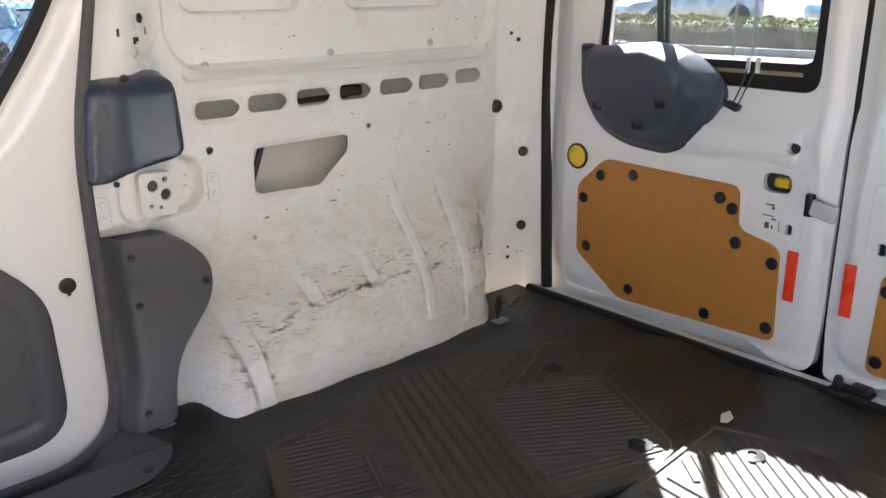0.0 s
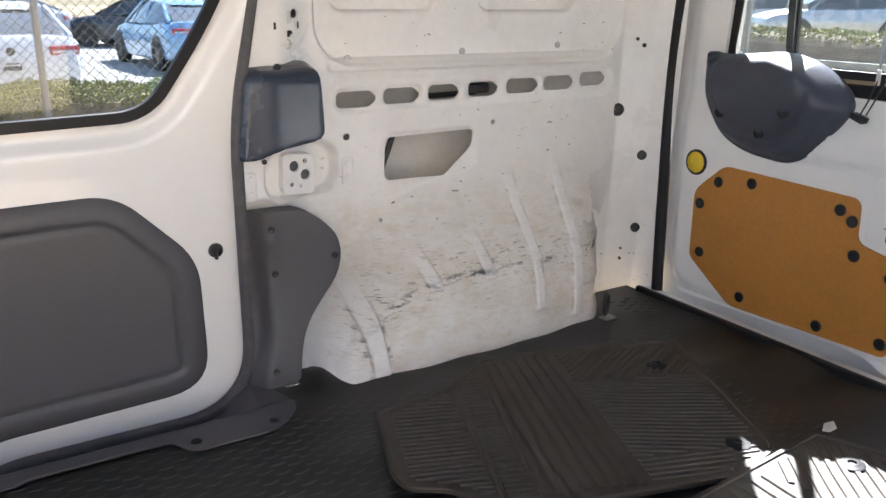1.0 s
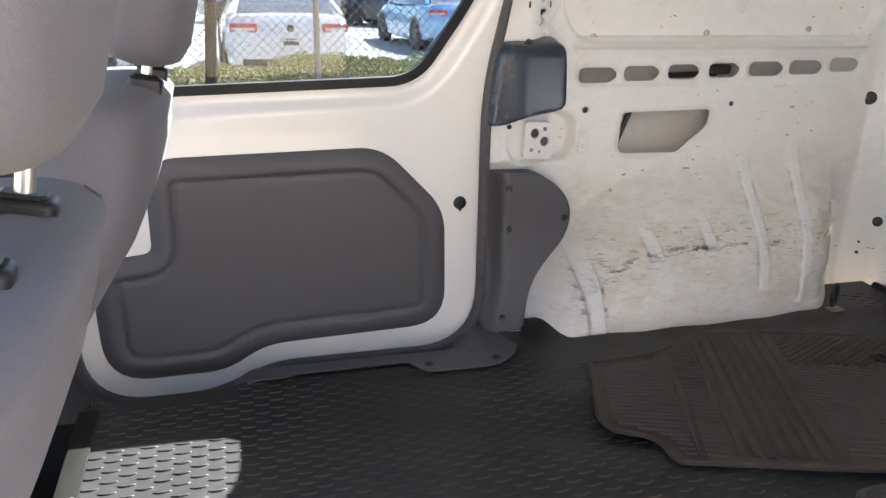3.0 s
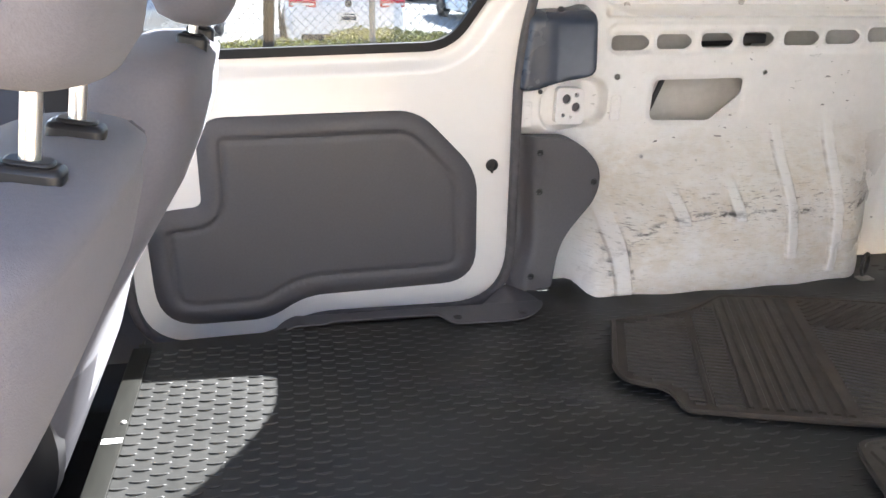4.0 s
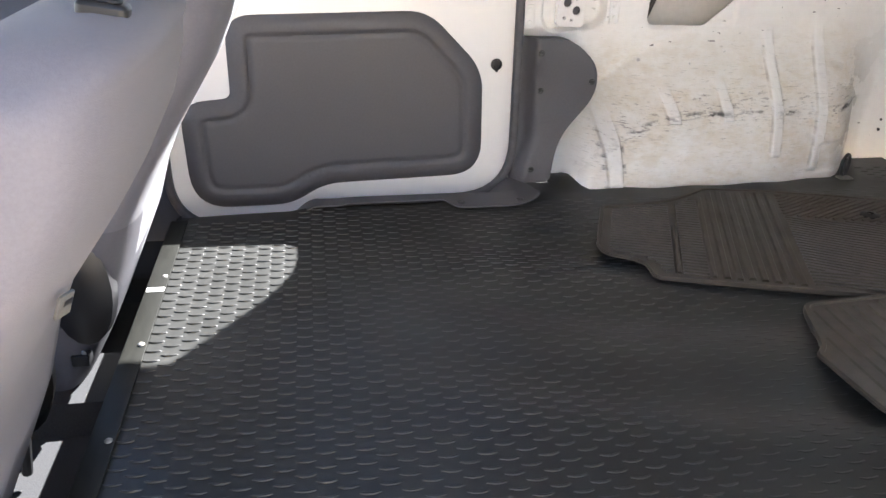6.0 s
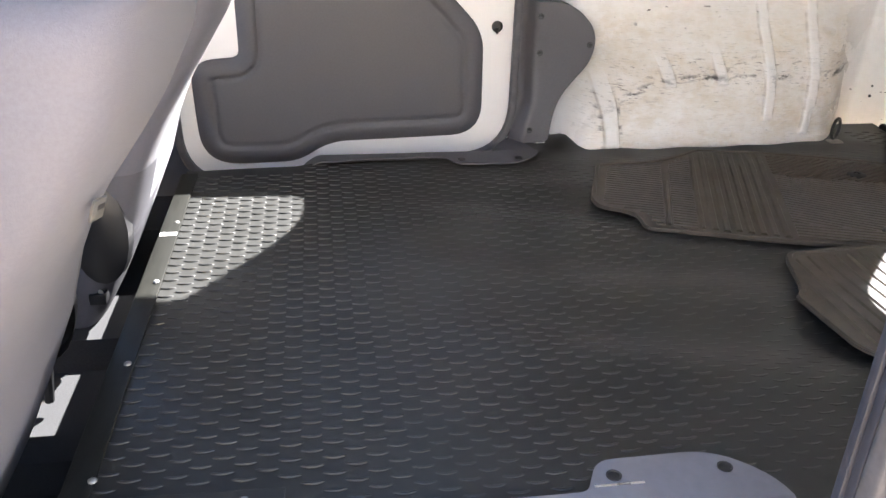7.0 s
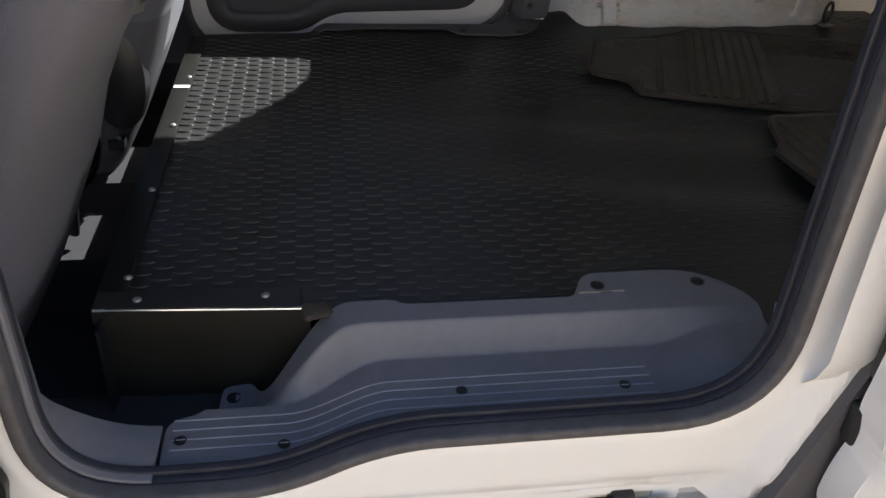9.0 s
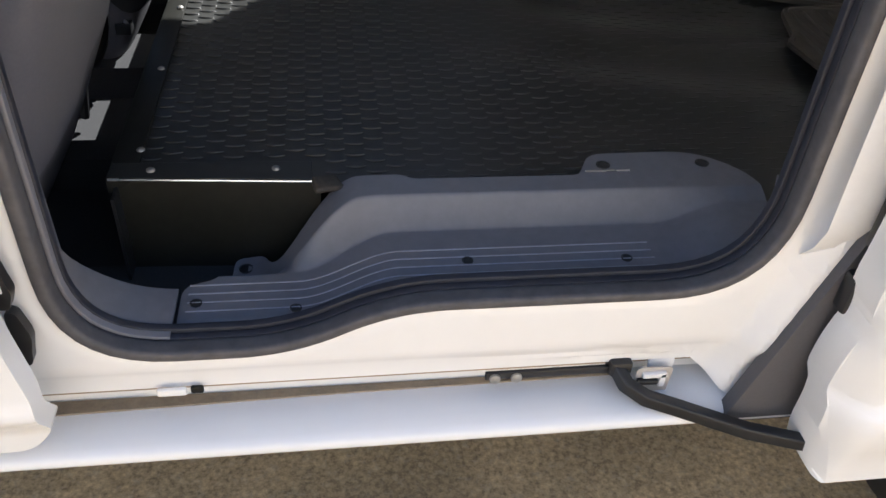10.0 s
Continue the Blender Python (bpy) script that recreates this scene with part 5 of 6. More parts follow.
# ---- cab seats ----
LEAN = radians(24)
REAR = [(-0.27, -0.185), (-0.18, -0.135), (-0.10, -0.090), (0.0, -0.045), (0.08, -0.010), (0.16, 0.014), (0.24, 0.050), (0.32, 0.098), (0.40, 0.148), (0.46, 0.175), (0.51, 0.190), (0.535, 0.192)]


def cab_seat(side, shift, label):
    cy = -0.350 if side < 0 else 0.325
    seat = thing("cab_seat", label, "seat", group="cab seats", at=(-0.25 + shift, cy, -0.14))
    secs = []
    for z, xr in REAR:
        k = smooth01(-0.27, 0.1, z)
        d = lerp(0.045, 0.080, k)
        w = lerp(0.225, 0.256 if side < 0 else 0.242, smooth01(-0.2, 0.15, z)) - 0.012 * smooth01(0.45, 0.54, z)
        xr += (0.016 if side < 0 else 0.0) * smooth01(0.25, 0.48, z)
        secs.append(((xr + shift - d, cy, z), (0, 1, 0), (1, 0, 0), w, d, (3.5 if side < 0 else 4.4) - 0.3 * smooth01(0.4, 0.54, z)))
    drop = 0.012 if side < 0 else 0.0
    for z, xr, w, d, e in ((0.560, 0.192, 0.215, 0.072, 3.6), (0.573, 0.182, 0.198, 0.061, 3.4), (0.581, 0.168, 0.172, 0.046, 3.2), (0.585, 0.145, 0.125, 0.024, 3.0)):
        xr += 0.016 if side < 0 else 0.0
        secs.append(((xr + shift - d + 0.006, cy, z - drop), (0, 1, 0), (1, 0, 0), w, d, e))
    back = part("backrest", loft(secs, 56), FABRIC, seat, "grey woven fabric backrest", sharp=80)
    # piped seam down the inner rear corner
    def on_seat(sec, i, n=56, out=0.0012):
        c, ax, ay, w, d, e = sec
        a = 2 * math.pi * i / n
        ca, sa = math.cos(a), math.sin(a)
        return Vector(c) + Vector(ax) * (w + out) * math.copysign(abs(ca) ** (2 / e), ca) + Vector(ay) * (d + out) * math.copysign(abs(sa) ** (2 / e), sa)
    if side < 0:
        part("seam", tube([on_seat(q, 6.6) for q in secs[2:14]], 0.0013, 6, up=(1, 0, 0)), SEAM, seat, "darker piped seam")
    # plain vinyl on the lower part of the back, shade put into its darker grey
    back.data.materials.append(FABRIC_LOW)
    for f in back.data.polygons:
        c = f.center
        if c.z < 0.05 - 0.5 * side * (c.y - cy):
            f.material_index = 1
    csec = []
    for s, w, d, e in ((0.0, 0.21, 0.05, 3), (0.06, 0.235, 0.075, 3.5), (0.40, 0.24, 0.08, 3.5), (0.50, 0.23, 0.075, 3), (0.54, 0.19, 0.04, 2.6)):
        csec.append((Vector((-0.17 + shift - s, cy, 0.09 + 0.06 * s)), (0, 1, 0), (0, 0, 1), w, d, e))
    part("cushion", loft(csec, 32), FABRIC, seat, "grey fabric cushion", sharp=80)
    part("plinth", rbox((0.42, 0.36, 0.17), at(-0.46 + shift, cy, -0.06), 0.02), BLACK, seat, "black seat frame")
    bm = lathe([(0.0, 0.020), (0.036, 0.016), (0.050, 0.007), (0.053, -0.02)], at(-0.085 + shift, cy - side * 0.232, 0.06, Matrix.Rotation(radians(90 * side), 4, "X")), 20)
    for v in bm.verts:
        v.co.z = 0.06 + (v.co.z - 0.06) * 2.0
    part("recliner_cover", bm, BLACK, seat, "dark oval recliner cover")
    for k in (-1, 1):
        p = Vector((0.170 + shift, cy + k * 0.0645, 0.576 - drop))
        way = Vector((0.17, 0, 0.985))
        bm = sweep(bmesh.new(), [p - way * 0.012, p + way * 0.017], rounded([(-0.014, -0.021), (0.014, -0.021), (0.014, 0.021), (-0.014, 0.021)], 0.009, 4), up=(1, 0, 0))
        guide = part("post_guide", bm, BLACK, seat, "black plastic post guide", bevel=0.004)
        bm = sweep(bmesh.new(), [p + way * 0.016, p + way * 0.020], rounded([(-0.010, -0.015), (0.010, -0.015), (0.010, 0.015), (-0.010, 0.015)], 0.008, 4), up=(1, 0, 0))
        part("collar", bm, BLACK, guide, bevel=0.002)
        part("headrest_post", tube([p - way * 0.05, p + way * 0.16], 0.0065, 16, up=(1, 0, 0)), CHROME, seat, "bright steel headrest post")
    hsec = []
    top = Vector((0.170 + shift, cy, 0.582 - drop))
    up = Vector((0.17, 0, 0.985))
    for s, w, d, e in ((0.0, 0.075, 0.030, 2.4), (0.008, 0.110, 0.046, 2.6), (0.03, 0.132, 0.056, 2.9), (0.09, 0.142, 0.060, 3.0), (0.14, 0.134, 0.053, 2.8), (0.175, 0.110, 0.042, 2.6), (0.19, 0.055, 0.020, 2.3)):
        back_by, deep, lift_by = (-0.010, 1.0, 0.058) if side < 0 else (-0.006, 1.0, 0.026)
        hsec.append((top + up * (lift_by + s) + Vector((back_by, 0, 0)), (0, 1, 0), (0.985, 0, -0.17), w, d * deep, e))
    part("headrest", loft(hsec, 40), FABRIC, seat, "grey fabric headrest", sharp=80)
    return seat


near_seat = cab_seat(-1, 0.0, "grey fabric driver's seat with raised headrest")
far_seat = cab_seat(1, 0.036, "grey fabric passenger seat with headrest")
TAG_WAY = Matrix.Rotation(radians(-28), 4, "Z") @ Matrix.Rotation(LEAN, 4, "Y")
tag = part("tag", rbox((0.003, 0.016, 0.024), at(0.139, -0.545, 0.370, TAG_WAY), 0.001), TAG_CLOTH, near_seat, "small silvery fabric tag")
part("tag_mark", rbox((0.0036, 0.009, 0.006), at(0.139, -0.545, 0.370, TAG_WAY) @ Matrix.Translation((0, 0.002, 0.003)), 0), BLACK, tag, "dark woven mark")
bm = rbox((0.030, 0.030, 0.022), at(-0.070, 0.105, -0.074), 0.004)
part("rail_end", bm, BLACK, far_seat, "black end of the seat rail")
part("rail_bolt", lathe([(0.009, 0), (0.009, 0.005), (0.006, 0.007), (0, 0.007)], at(-0.062, 0.103, -0.063), 10), METAL, far_seat, "bright bolt head")
bk = thing("belt_buckle", "black belt buckle on a short stalk", "belt buckle")
part("stalk", tube([(-0.12, -0.08, -0.16), (-0.11, -0.085, -0.10), (-0.10, -0.095, -0.05)], 0.008, 8), BLACK, bk)
part("buckle", rbox((0.022, 0.045, 0.06), at(-0.098, -0.098, -0.03), 0.006), BLACK, bk)

# ---- open sliding door and its rail ----
od = thing("sliding_door", "white sliding door slid open along the body", "sliding door")


def open_skin(u, v, w):
    y = -0.885 - 0.012 * math.sin(max(0, v + 0.10) * 6.0) + 0.03 * max(0, v - 0.55)
    y -= 0.012 * smooth01(-0.085, -0.105, v) - 0.012 * smooth01(-0.12, -0.20, v)
    y += 0.030 * smooth01(0.862, 0.836, u)
    return (u, y + w, v)


edge = rounded([(0.846, -0.222, 0.02), (0.833, -0.10, 0.04), (0.831, -0.04, 0.04), (0.840, 0.012, 0.03), (0.832, 0.050, 0.04), (0.834, 0.11, 0.1), (0.83, 0.5, 0.1), (0.84, 1.17, 0.05), (1.66, 1.17, 0.08), (1.68, 0.1, 0.1), (1.60, -0.222, 0.05)], n=6)
bm = sheet(edge, [rounded([(0.90, 0.56), (1.58, 0.56), (1.58, 1.08), (0.92, 1.08)], 0.06)], open_skin, 0.045, 0.02, 0.02)
part("door_skin", bm, WHITE, od, "white painted outer door", bevel=0.005)
bm = sheet(rounded([(0.89, 0.55), (1.59, 0.55), (1.59, 1.09), (0.91, 1.09)], 0.06), [], lambda u, v, w: (u, -0.875 + w, v), 0.004)
p = part("pane", bm, GLASS, od, "window glass")
p.visible_shadow = False
arm = od
bm = sweep(bmesh.new(), [(0.632, -0.756, -0.140), (0.640, -0.774, -0.152), (0.662, -0.788, -0.162), (0.70, -0.800, -0.170), (0.78, -0.830, -0.184), (0.90, -0.862, -0.196)], rounded([(-0.008, -0.009), (0.008, -0.009), (0.008, 0.009), (-0.008, 0.009)], 0.003, 3))
part("roller_arm", bm, BLACK, arm, "black steel roller arm")
bm = rbox((0.028, 0.022, 0.022), at(0.636, -0.752, -0.140), 0.004)
part("roller", bm, BLACK, arm, "black roller carrier")
rl = thing("door_rail", "black lower rail of the sliding door", "rail")
bm = rbox((0.165, 0.006, 0.011), at(0.553, -0.754, -0.144), 0.002)
part("rail", bm, BLACK, rl)
for x in (0.482, 0.508):
    part("rail_bolt", lathe([(0.007, 0), (0.007, 0.003), (0.005, 0.0045), (0, 0.0045)], at(x, -0.757, -0.146, FACE_IN), 10), DULL_BOLT, rl, "round grey bolt head")
bm = rbox((0.034, 0.006, 0.018), at(0.690, -0.750, -0.142), 0.003)
part("rail_end", bm, WHITE, rl, "white end of the rail slot")
bm = rbox((0.032, 0.006, 0.010), at(0.115, -0.762, -0.131), 0.002)
part("stop", bm, WHITE, rl, "white stop block")
bm = rbox((0.014, 0.006, 0.009), at(0.142, -0.760, -0.131), 0.002)
part("stop", bm, STRIP, rl)
for x, z, sx, sz in ((0.846, 0.020, 0.018, 0.050), (0.852, 0.115, 0.020, 0.075)):
    bm = rbox((sx, 0.022, sz), at(x - 0.004, -0.816, z), 0.005)
    part("edge_buffer", bm, BLACK, od, "black buffer on the door's edge")
# hollow at the tail end of the rail
bm = sheet(rounded([(0.654, -0.178), (0.698, -0.180), (0.700, -0.134), (0.654, -0.134)], 0.008), [], lambda u, v, w: (u, -0.7665 + w, v), 0.002)
part("rail_pocket", bm, CONCRETE, rl, "grimy hollow at the rail's end", bevel=0.0008)
bm = rbox((0.030, 0.006, 0.007), at(0.676, -0.7695, -0.143), 0.001)
rbox((0.008, 0.006, 0.022), at(0.687, -0.7695, -0.151), 0.001, 1, bm)
part("catch", bm, WHITE, rl, "bent white catch plate")
part("catch_spring", rbox((0.026, 0.008, 0.007), at(0.668, -0.771, -0.152), 0.002), BLACK, rl)
# pillar fittings at the front edge of the doorway
bm = sheet(rounded([(-0.022, -0.052), (-0.004, -0.052), (0.002, -0.015), (-0.006, 0.016), (-0.016, 0.018)], 0.008), [], lambda u, v, w: (u, -0.789 + 0.003 * smooth01(-0.035, -0.02, v) + w, v), 0.012, 0.004, 0.008)
solid("door_buffer", bm, BLACK, "black rubber door buffer on the pillar", "buffer", bevel=0.003)
st = thing("door_striker", "black striker plate on the door pillar", "striker")
part("plate", sheet(rounded([(-0.028, 0.028), (-0.006, 0.025), (0.000, 0.045), (-0.003, 0.062), (-0.010, 0.105), (-0.026, 0.105)], 0.005), [], lambda u, v, w: (u, -0.792 + w, v), 0.014), BLACK, st, bevel=0.003)
part("label", rbox((0.012, 0.002, 0.014), at(-0.013, -0.793, 0.055), 0), PAPER, st, "pale metal tongue")
# the rear wheel, just showing below the door
wh = thing("van_tyre", "dark rear tyre under the open door", "tyre")
prof = [(0.16, -0.09), (0.27, -0.095), (0.30, -0.08), (0.315, -0.05), (0.317, 0.05), (0.30, 0.08), (0.27, 0.095), (0.16, 0.09)]
part("tyre", lathe(prof, at(1.33, -0.72, GROUND + 0.317, FACE_IN), 40), RUBBER, wh)
part("rim", lathe([(0.0, 0.03), (0.05, 0.05), (0.12, 0.04), (0.165, 0.085), (0.165, -0.085)], at(1.33, -0.72, GROUND + 0.317, FACE_IN), 28), METAL, wh, "grey steel rim")

# ---- the yard outside ----
CAR_WHITE = material("white_car_paint", (0.78, 0.78, 0.80), 0.25, vary=0.02, coat=0.8)
CAR_BLUE = material("pale_blue_car_paint", (0.30, 0.52, 0.78), 0.22, vary=0.03, coat=0.8, metal=0.2)
CAR_SILVER = material("silver_car_paint", (0.55, 0.57, 0.60), 0.28, metal=0.5, vary=0.03, coat=0.6)
CAR_DARK = material("dark_car_paint", (0.03, 0.035, 0.045), 0.2, vary=0.05, coat=0.8)
CAR_GLASS = material("tinted_car_glass", (0.05, 0.07, 0.08), 0.06, vary=0.05, coat=1.0, rough_vary=0.02)
TAIL_LAMP = material("red_tail_lamp", (0.50, 0.03, 0.03), 0.18, vary=0.1, coat=0.8)
CLEAR_LAMP = material("clear_lamp", (0.75, 0.72, 0.70), 0.15, vary=0.05, coat=0.8)
LEAF_DRY = material("yellow_green_leaves", (0.27, 0.26, 0.075), 0.7, vary=0.35, grain=30)
LEAF_DARK = material("dark_green_leaves", (0.055, 0.085, 0.025), 0.6, vary=0.4, grain=30)
LEAF_FRESH = material("fresh_green_leaves", (0.17, 0.24, 0.04), 0.65, vary=0.35, grain=30)
TWIG = material("grey_brown_twigs", (0.30, 0.235, 0.165), 0.9, vary=0.35, grain=45, bump=1.0, bump_scale=60)
WIRE = material("galvanised_wire", (0.25, 0.25, 0.25), 0.5, metal=0.3, vary=0.1)
# near-black colour carries the shade on the post's sunless side
POST_DARK = material("backlit_dark_post", (0.012, 0.0115, 0.011), 0.8, vary=0.2)
# shadow low inside the green hedge is put into its core's dark colour
HEDGE_SHADE = material("shaded_hedge_core", (0.030, 0.036, 0.022), 0.9, vary=0.4, grain=40, bump=1.0, bump_scale=60)
KERB = material("kerb_concrete", (0.42, 0.40, 0.36), 0.9, vary=0.12, grain=15)


LOT = GROUND - 0.34  # the fenced yard lies lower than the lane


def car(name, x, y, heading, paint, label, tall=0.0, base=LOT):
    """A parked saloon; heading in degrees, 0 points along +y."""
    m = at(x, y, base, Matrix.Rotation(radians(heading), 4, "Z"))
    c = thing(name, label, "car", group="parked cars", at=(x, y, base))

    def put(nm, bm, mat, lab="", parent=None):
        bm.transform(m)
        return part(nm, bm, mat, parent or c, lab, sharp=35)
    # stations along the length: y, half width, underside, waist, deck
    st = [(-2.40, 0.70, 0.42, 0.62, 0.70), (-2.36, 0.82, 0.30, 0.62, 0.86), (-2.20, 0.89, 0.24, 0.66, 1.02), (-1.75, 0.92, 0.20, 0.68, 1.06), (-1.0, 0.93, 0.19, 0.68, 1.00), (0.0, 0.93, 0.19, 0.66, 0.97), (0.9, 0.93, 0.19, 0.66, 0.97), (1.6, 0.91, 0.20, 0.64, 0.90), (2.15, 0.86, 0.24, 0.60, 0.78), (2.38, 0.74, 0.32, 0.55, 0.66), (2.42, 0.62, 0.40, 0.52, 0.58)]
    bm = bmesh.new()
    rows = []
    for yy, w, z0, z1, z2 in st:
        z2 += tall * 0.4
        half = [(w * 0.80, z0), (w * 0.96, z0 + 0.06), (w, z1 - 0.12), (w, z1), (w * 0.985, z1 + 0.10), (w * 0.94, z2 - 0.05), (w * 0.86, z2), (w * 0.45, z2 + 0.015)]
        row = [(-a, b) for a, b in half] + [(a, b) for a, b in reversed(half)]
        rows.append([bm.verts.new((a, yy, b)) for a, b in row])
    k = len(rows[0])
    for r0, r1 in zip(rows, rows[1:]):
        for i in range(k):
            bm.faces.new((r0[i], r0[(i + 1) % k], r1[(i + 1) % k], r1[i]))
    bm.faces.new(rows[0])
    bm.faces.new(rows[-1])
    body = put("body", bm, paint, "painted body shell")
    # cabin glass with a painted roof and pillars
    gs = [(-1.95, 0.70, 1.03, 1.05), (-1.15, 0.62, 1.00, 1.40), (-0.6, 0.60, 0.98, 1.45), (0.25, 0.60, 0.97, 1.44), (1.15, 0.70, 0.95, 0.99)]
    bm = bmesh.new()
    rows = []
    for yy, w, z0, z1 in gs:
        z1 += tall
        rows.append([bm.verts.new(p) for p in ((-0.84, yy, z0), (-w, yy, z1), (w, yy, z1), (0.84, yy, z0))])
    for r0, r1 in zip(rows, rows[1:]):
        for i in range(4):
            bm.faces.new((r0[i], r0[(i + 1) % 4], r1[(i + 1) % 4], r1[i]))
    bm.faces.new(rows[0])
    bm.faces.new(rows[-1])
    put("cabin_glass", bm, CAR_GLASS, "tinted windows")
    bm = bmesh.new()
    rows = []
    for yy, w, z in ((-1.25, 0.63, 1.375), (-1.0, 0.63, 1.43), (-0.6, 0.62, 1.475), (0.0, 0.62, 1.475), (0.35, 0.63, 1.43)):
        rows.append([bm.verts.new(p) for p in ((-w - 0.01, yy, z - 0.035 + tall), (-w * 0.7, yy, z + tall), (w * 0.7, yy, z + tall), (w + 0.01, yy, z - 0.035 + tall))])
    for r0, r1 in zip(rows, rows[1:]):
        for i in range(3):
            bm.faces.new((r0[i], r0[i + 1], r1[i + 1], r1[i]))
    put("roof", bm, paint, "painted roof")
    for s in (-1, 1):
        for y0, z0, y1, z1, r in ((-2.0, 1.03, -1.15, 1.40, 0.045), (-0.35, 0.97, -0.35, 1.44, 0.03), (1.15, 0.97, 0.28, 1.43, 0.035)):
            put("pillar", tube([(s * 0.80, y0, z0), (s * 0.63, y1, z1 + tall)], r, 6), paint)
        for yy in (-1.42, 1.42):
            wheel = put("wheel", lathe([(0.20, -0.11), (0.30, -0.11), (0.335, -0.07), (0.335, 0.07), (0.30, 0.11), (0.20, 0.11)], at(s * 0.84, yy, 0.335, Matrix.Rotation(radians(90), 4, "Y")), 24), RUBBER, "black tyre")
            put("rim", lathe([(0.0, 0.07), (0.06, 0.08), (0.10, 0.05), (0.20, 0.09), (0.21, 0.02), (0.0, 0.02)] if s > 0 else [(0.0, -0.07), (0.06, -0.08), (0.10, -0.05), (0.20, -0.09), (0.21, -0.02), (0.0, -0.02)], at(s * 0.845, yy, 0.335, Matrix.Rotation(radians(90), 4, "Y")), 20), CAR_SILVER, "alloy rim", wheel)
            put("wheel_well", lathe([(0.0, 0.0), (0.385, 0.0), (0.385, s * 0.012), (0.0, s * 0.012)], at(s * 0.922, yy, 0.37, Matrix.Rotation(radians(90), 4, "Y")), 24), BLACK, "dark wheel arch")
        bm = rbox((0.40, 0.10, 0.13), at(s * 0.66, -2.31, 0.86, Matrix.Rotation(radians(s * 14), 4, "Z")), 0.03)
        lamp = put("tail_lamp", bm, TAIL_LAMP, "red tail lamp")
        put("lens", rbox((0.34, 0.10, 0.035), at(s * 0.66, -2.325, 0.845, Matrix.Rotation(radians(s * 14), 4, "Z")), 0.01), CLEAR_LAMP, "clear lens strip", lamp)
        put("head_lamp", rbox((0.36, 0.12, 0.12), at(s * 0.62, 2.26, 0.66, Matrix.Rotation(radians(-s * 16), 4, "Z")), 0.03), CLEAR_LAMP, "clear head lamp")
    put("boot_line", rbox((1.30, 0.02, 0.012), at(0, -2.372, 0.72), 0), RUBBER)
    put("lower_bumper", rbox((1.40, 0.06, 0.14), at(0, -2.38, 0.36), 0.02), BLACK, "dark lower bumper")
    pl = put("number_plate", rbox((0.31, 0.012, 0.155), at(0, -2.408, 0.655), 0.004), PAPER, "pale plate")
    put("plate_bar", rbox((0.22, 0.006, 0.055), at(0, -2.415, 0.65), 0), DASH, "dark bar", pl)
    put("plate_bar", rbox((0.16, 0.006, 0.018), at(0, -2.415, 0.708), 0), DASH, "dark bar", pl)
    put("badge", lathe([(0.055, 0), (0.05, 0.012), (0, 0.014)], at(0, -2.37, 0.86, FACE_IN), 16), CAR_DARK, "plain oval badge")
    return c


car("parked_car", 1.29, 13.90, 1.0, CAR_WHITE, "white saloon car parked behind the fence")
car("parked_car", 5.45, 19.2, 4.0, CAR_BLUE, "pale blue saloon car parked behind the fence")
car("parked_car", -1.75, 14.4, -2.0, CAR_SILVER, "silver saloon car parked behind the fence")
car("parked_car", 6.4, 27.0, 60.0, CAR_DARK, "dark car parked far across the yard")
car("parked_car", 2.2, 28.5, 75.0, CAR_SILVER, "silver car parked far across the yard")
car("parked_car", -3.5, 24.0, 70.0, CAR_DARK, "dark blue car parked far across the yard")
car("parked_car", 24.5, 15.2, 62.0, CAR_SILVER, "silver pickup-like car beyond the rear fence", 0.2, GROUND)
car("parked_car", 28.5, 10.5, 60.0, CAR_BLUE, "blue car parked beyond the rear fence", 0.1, GROUND)
car("parked_car", 27.0, 20.5, 65.0, CAR_WHITE, "white car parked beyond the rear fence", 0.0, GROUND)


def leaves(name, box, count, size, mat, parent, seed, label=""):
    """Small folded leaves in an uneven mass."""
    r = random.Random(seed)
    x0, x1, y0, y1, z0, z1 = box
    vs, fs = [], []
    while len(fs) < count * 2:
        x, y = r.uniform(x0, x1), r.uniform(y0, y1)
        top = z0 + (z1 - z0) * (0.95 + 0.10 * noise.noise(Vector((x * 1.9, y * 1.9, seed))) + 0.10 * noise.noise(Vector((x * 7, y * 7, seed))))
        ex = min(1.0, min(x - x0, x1 - x) / (0.18 * (x1 - x0) + 0.01), min(y - y0, y1 - y) / (0.25 * (y1 - y0) + 0.01))
        z = z0 + (top - z0) * (r.uniform(0.84, 1.02) if r.random() < 0.84 else r.random()) * (0.80 + 0.20 * max(0.0, ex) ** 0.5)
        a, e, s = r.uniform(0, 6.283), r.uniform(-0.7, 0.9), size * r.uniform(0.6, 1.3)
        d = Vector((math.cos(a) * math.cos(e), math.sin(a) * math.cos(e), math.sin(e)))
        q = d.cross(Vector((r.uniform(-1, 1), r.uniform(-1, 1), r.uniform(0.2, 1)))).normalized()
        p = Vector((x, y, z))
        b = len(vs)
        vs += [p - d * s * 0.5, p + q * s * 0.28 + Vector((0, 0, s * 0.06)), p + d * s * 0.5, p - q * s * 0.28 + Vector((0, 0, s * 0.06))]
        fs += [(b, b + 1, b + 2), (b, b + 2, b + 3)]
    me = bpy.data.meshes.new(name)
    me.from_pydata(vs, [], fs)
    me.materials.append(mat)
    ob = new(name, me)
    ob.parent = parent
    if parent:
        ob.location = -Vector(parent.location)
    return tagged(ob, label)


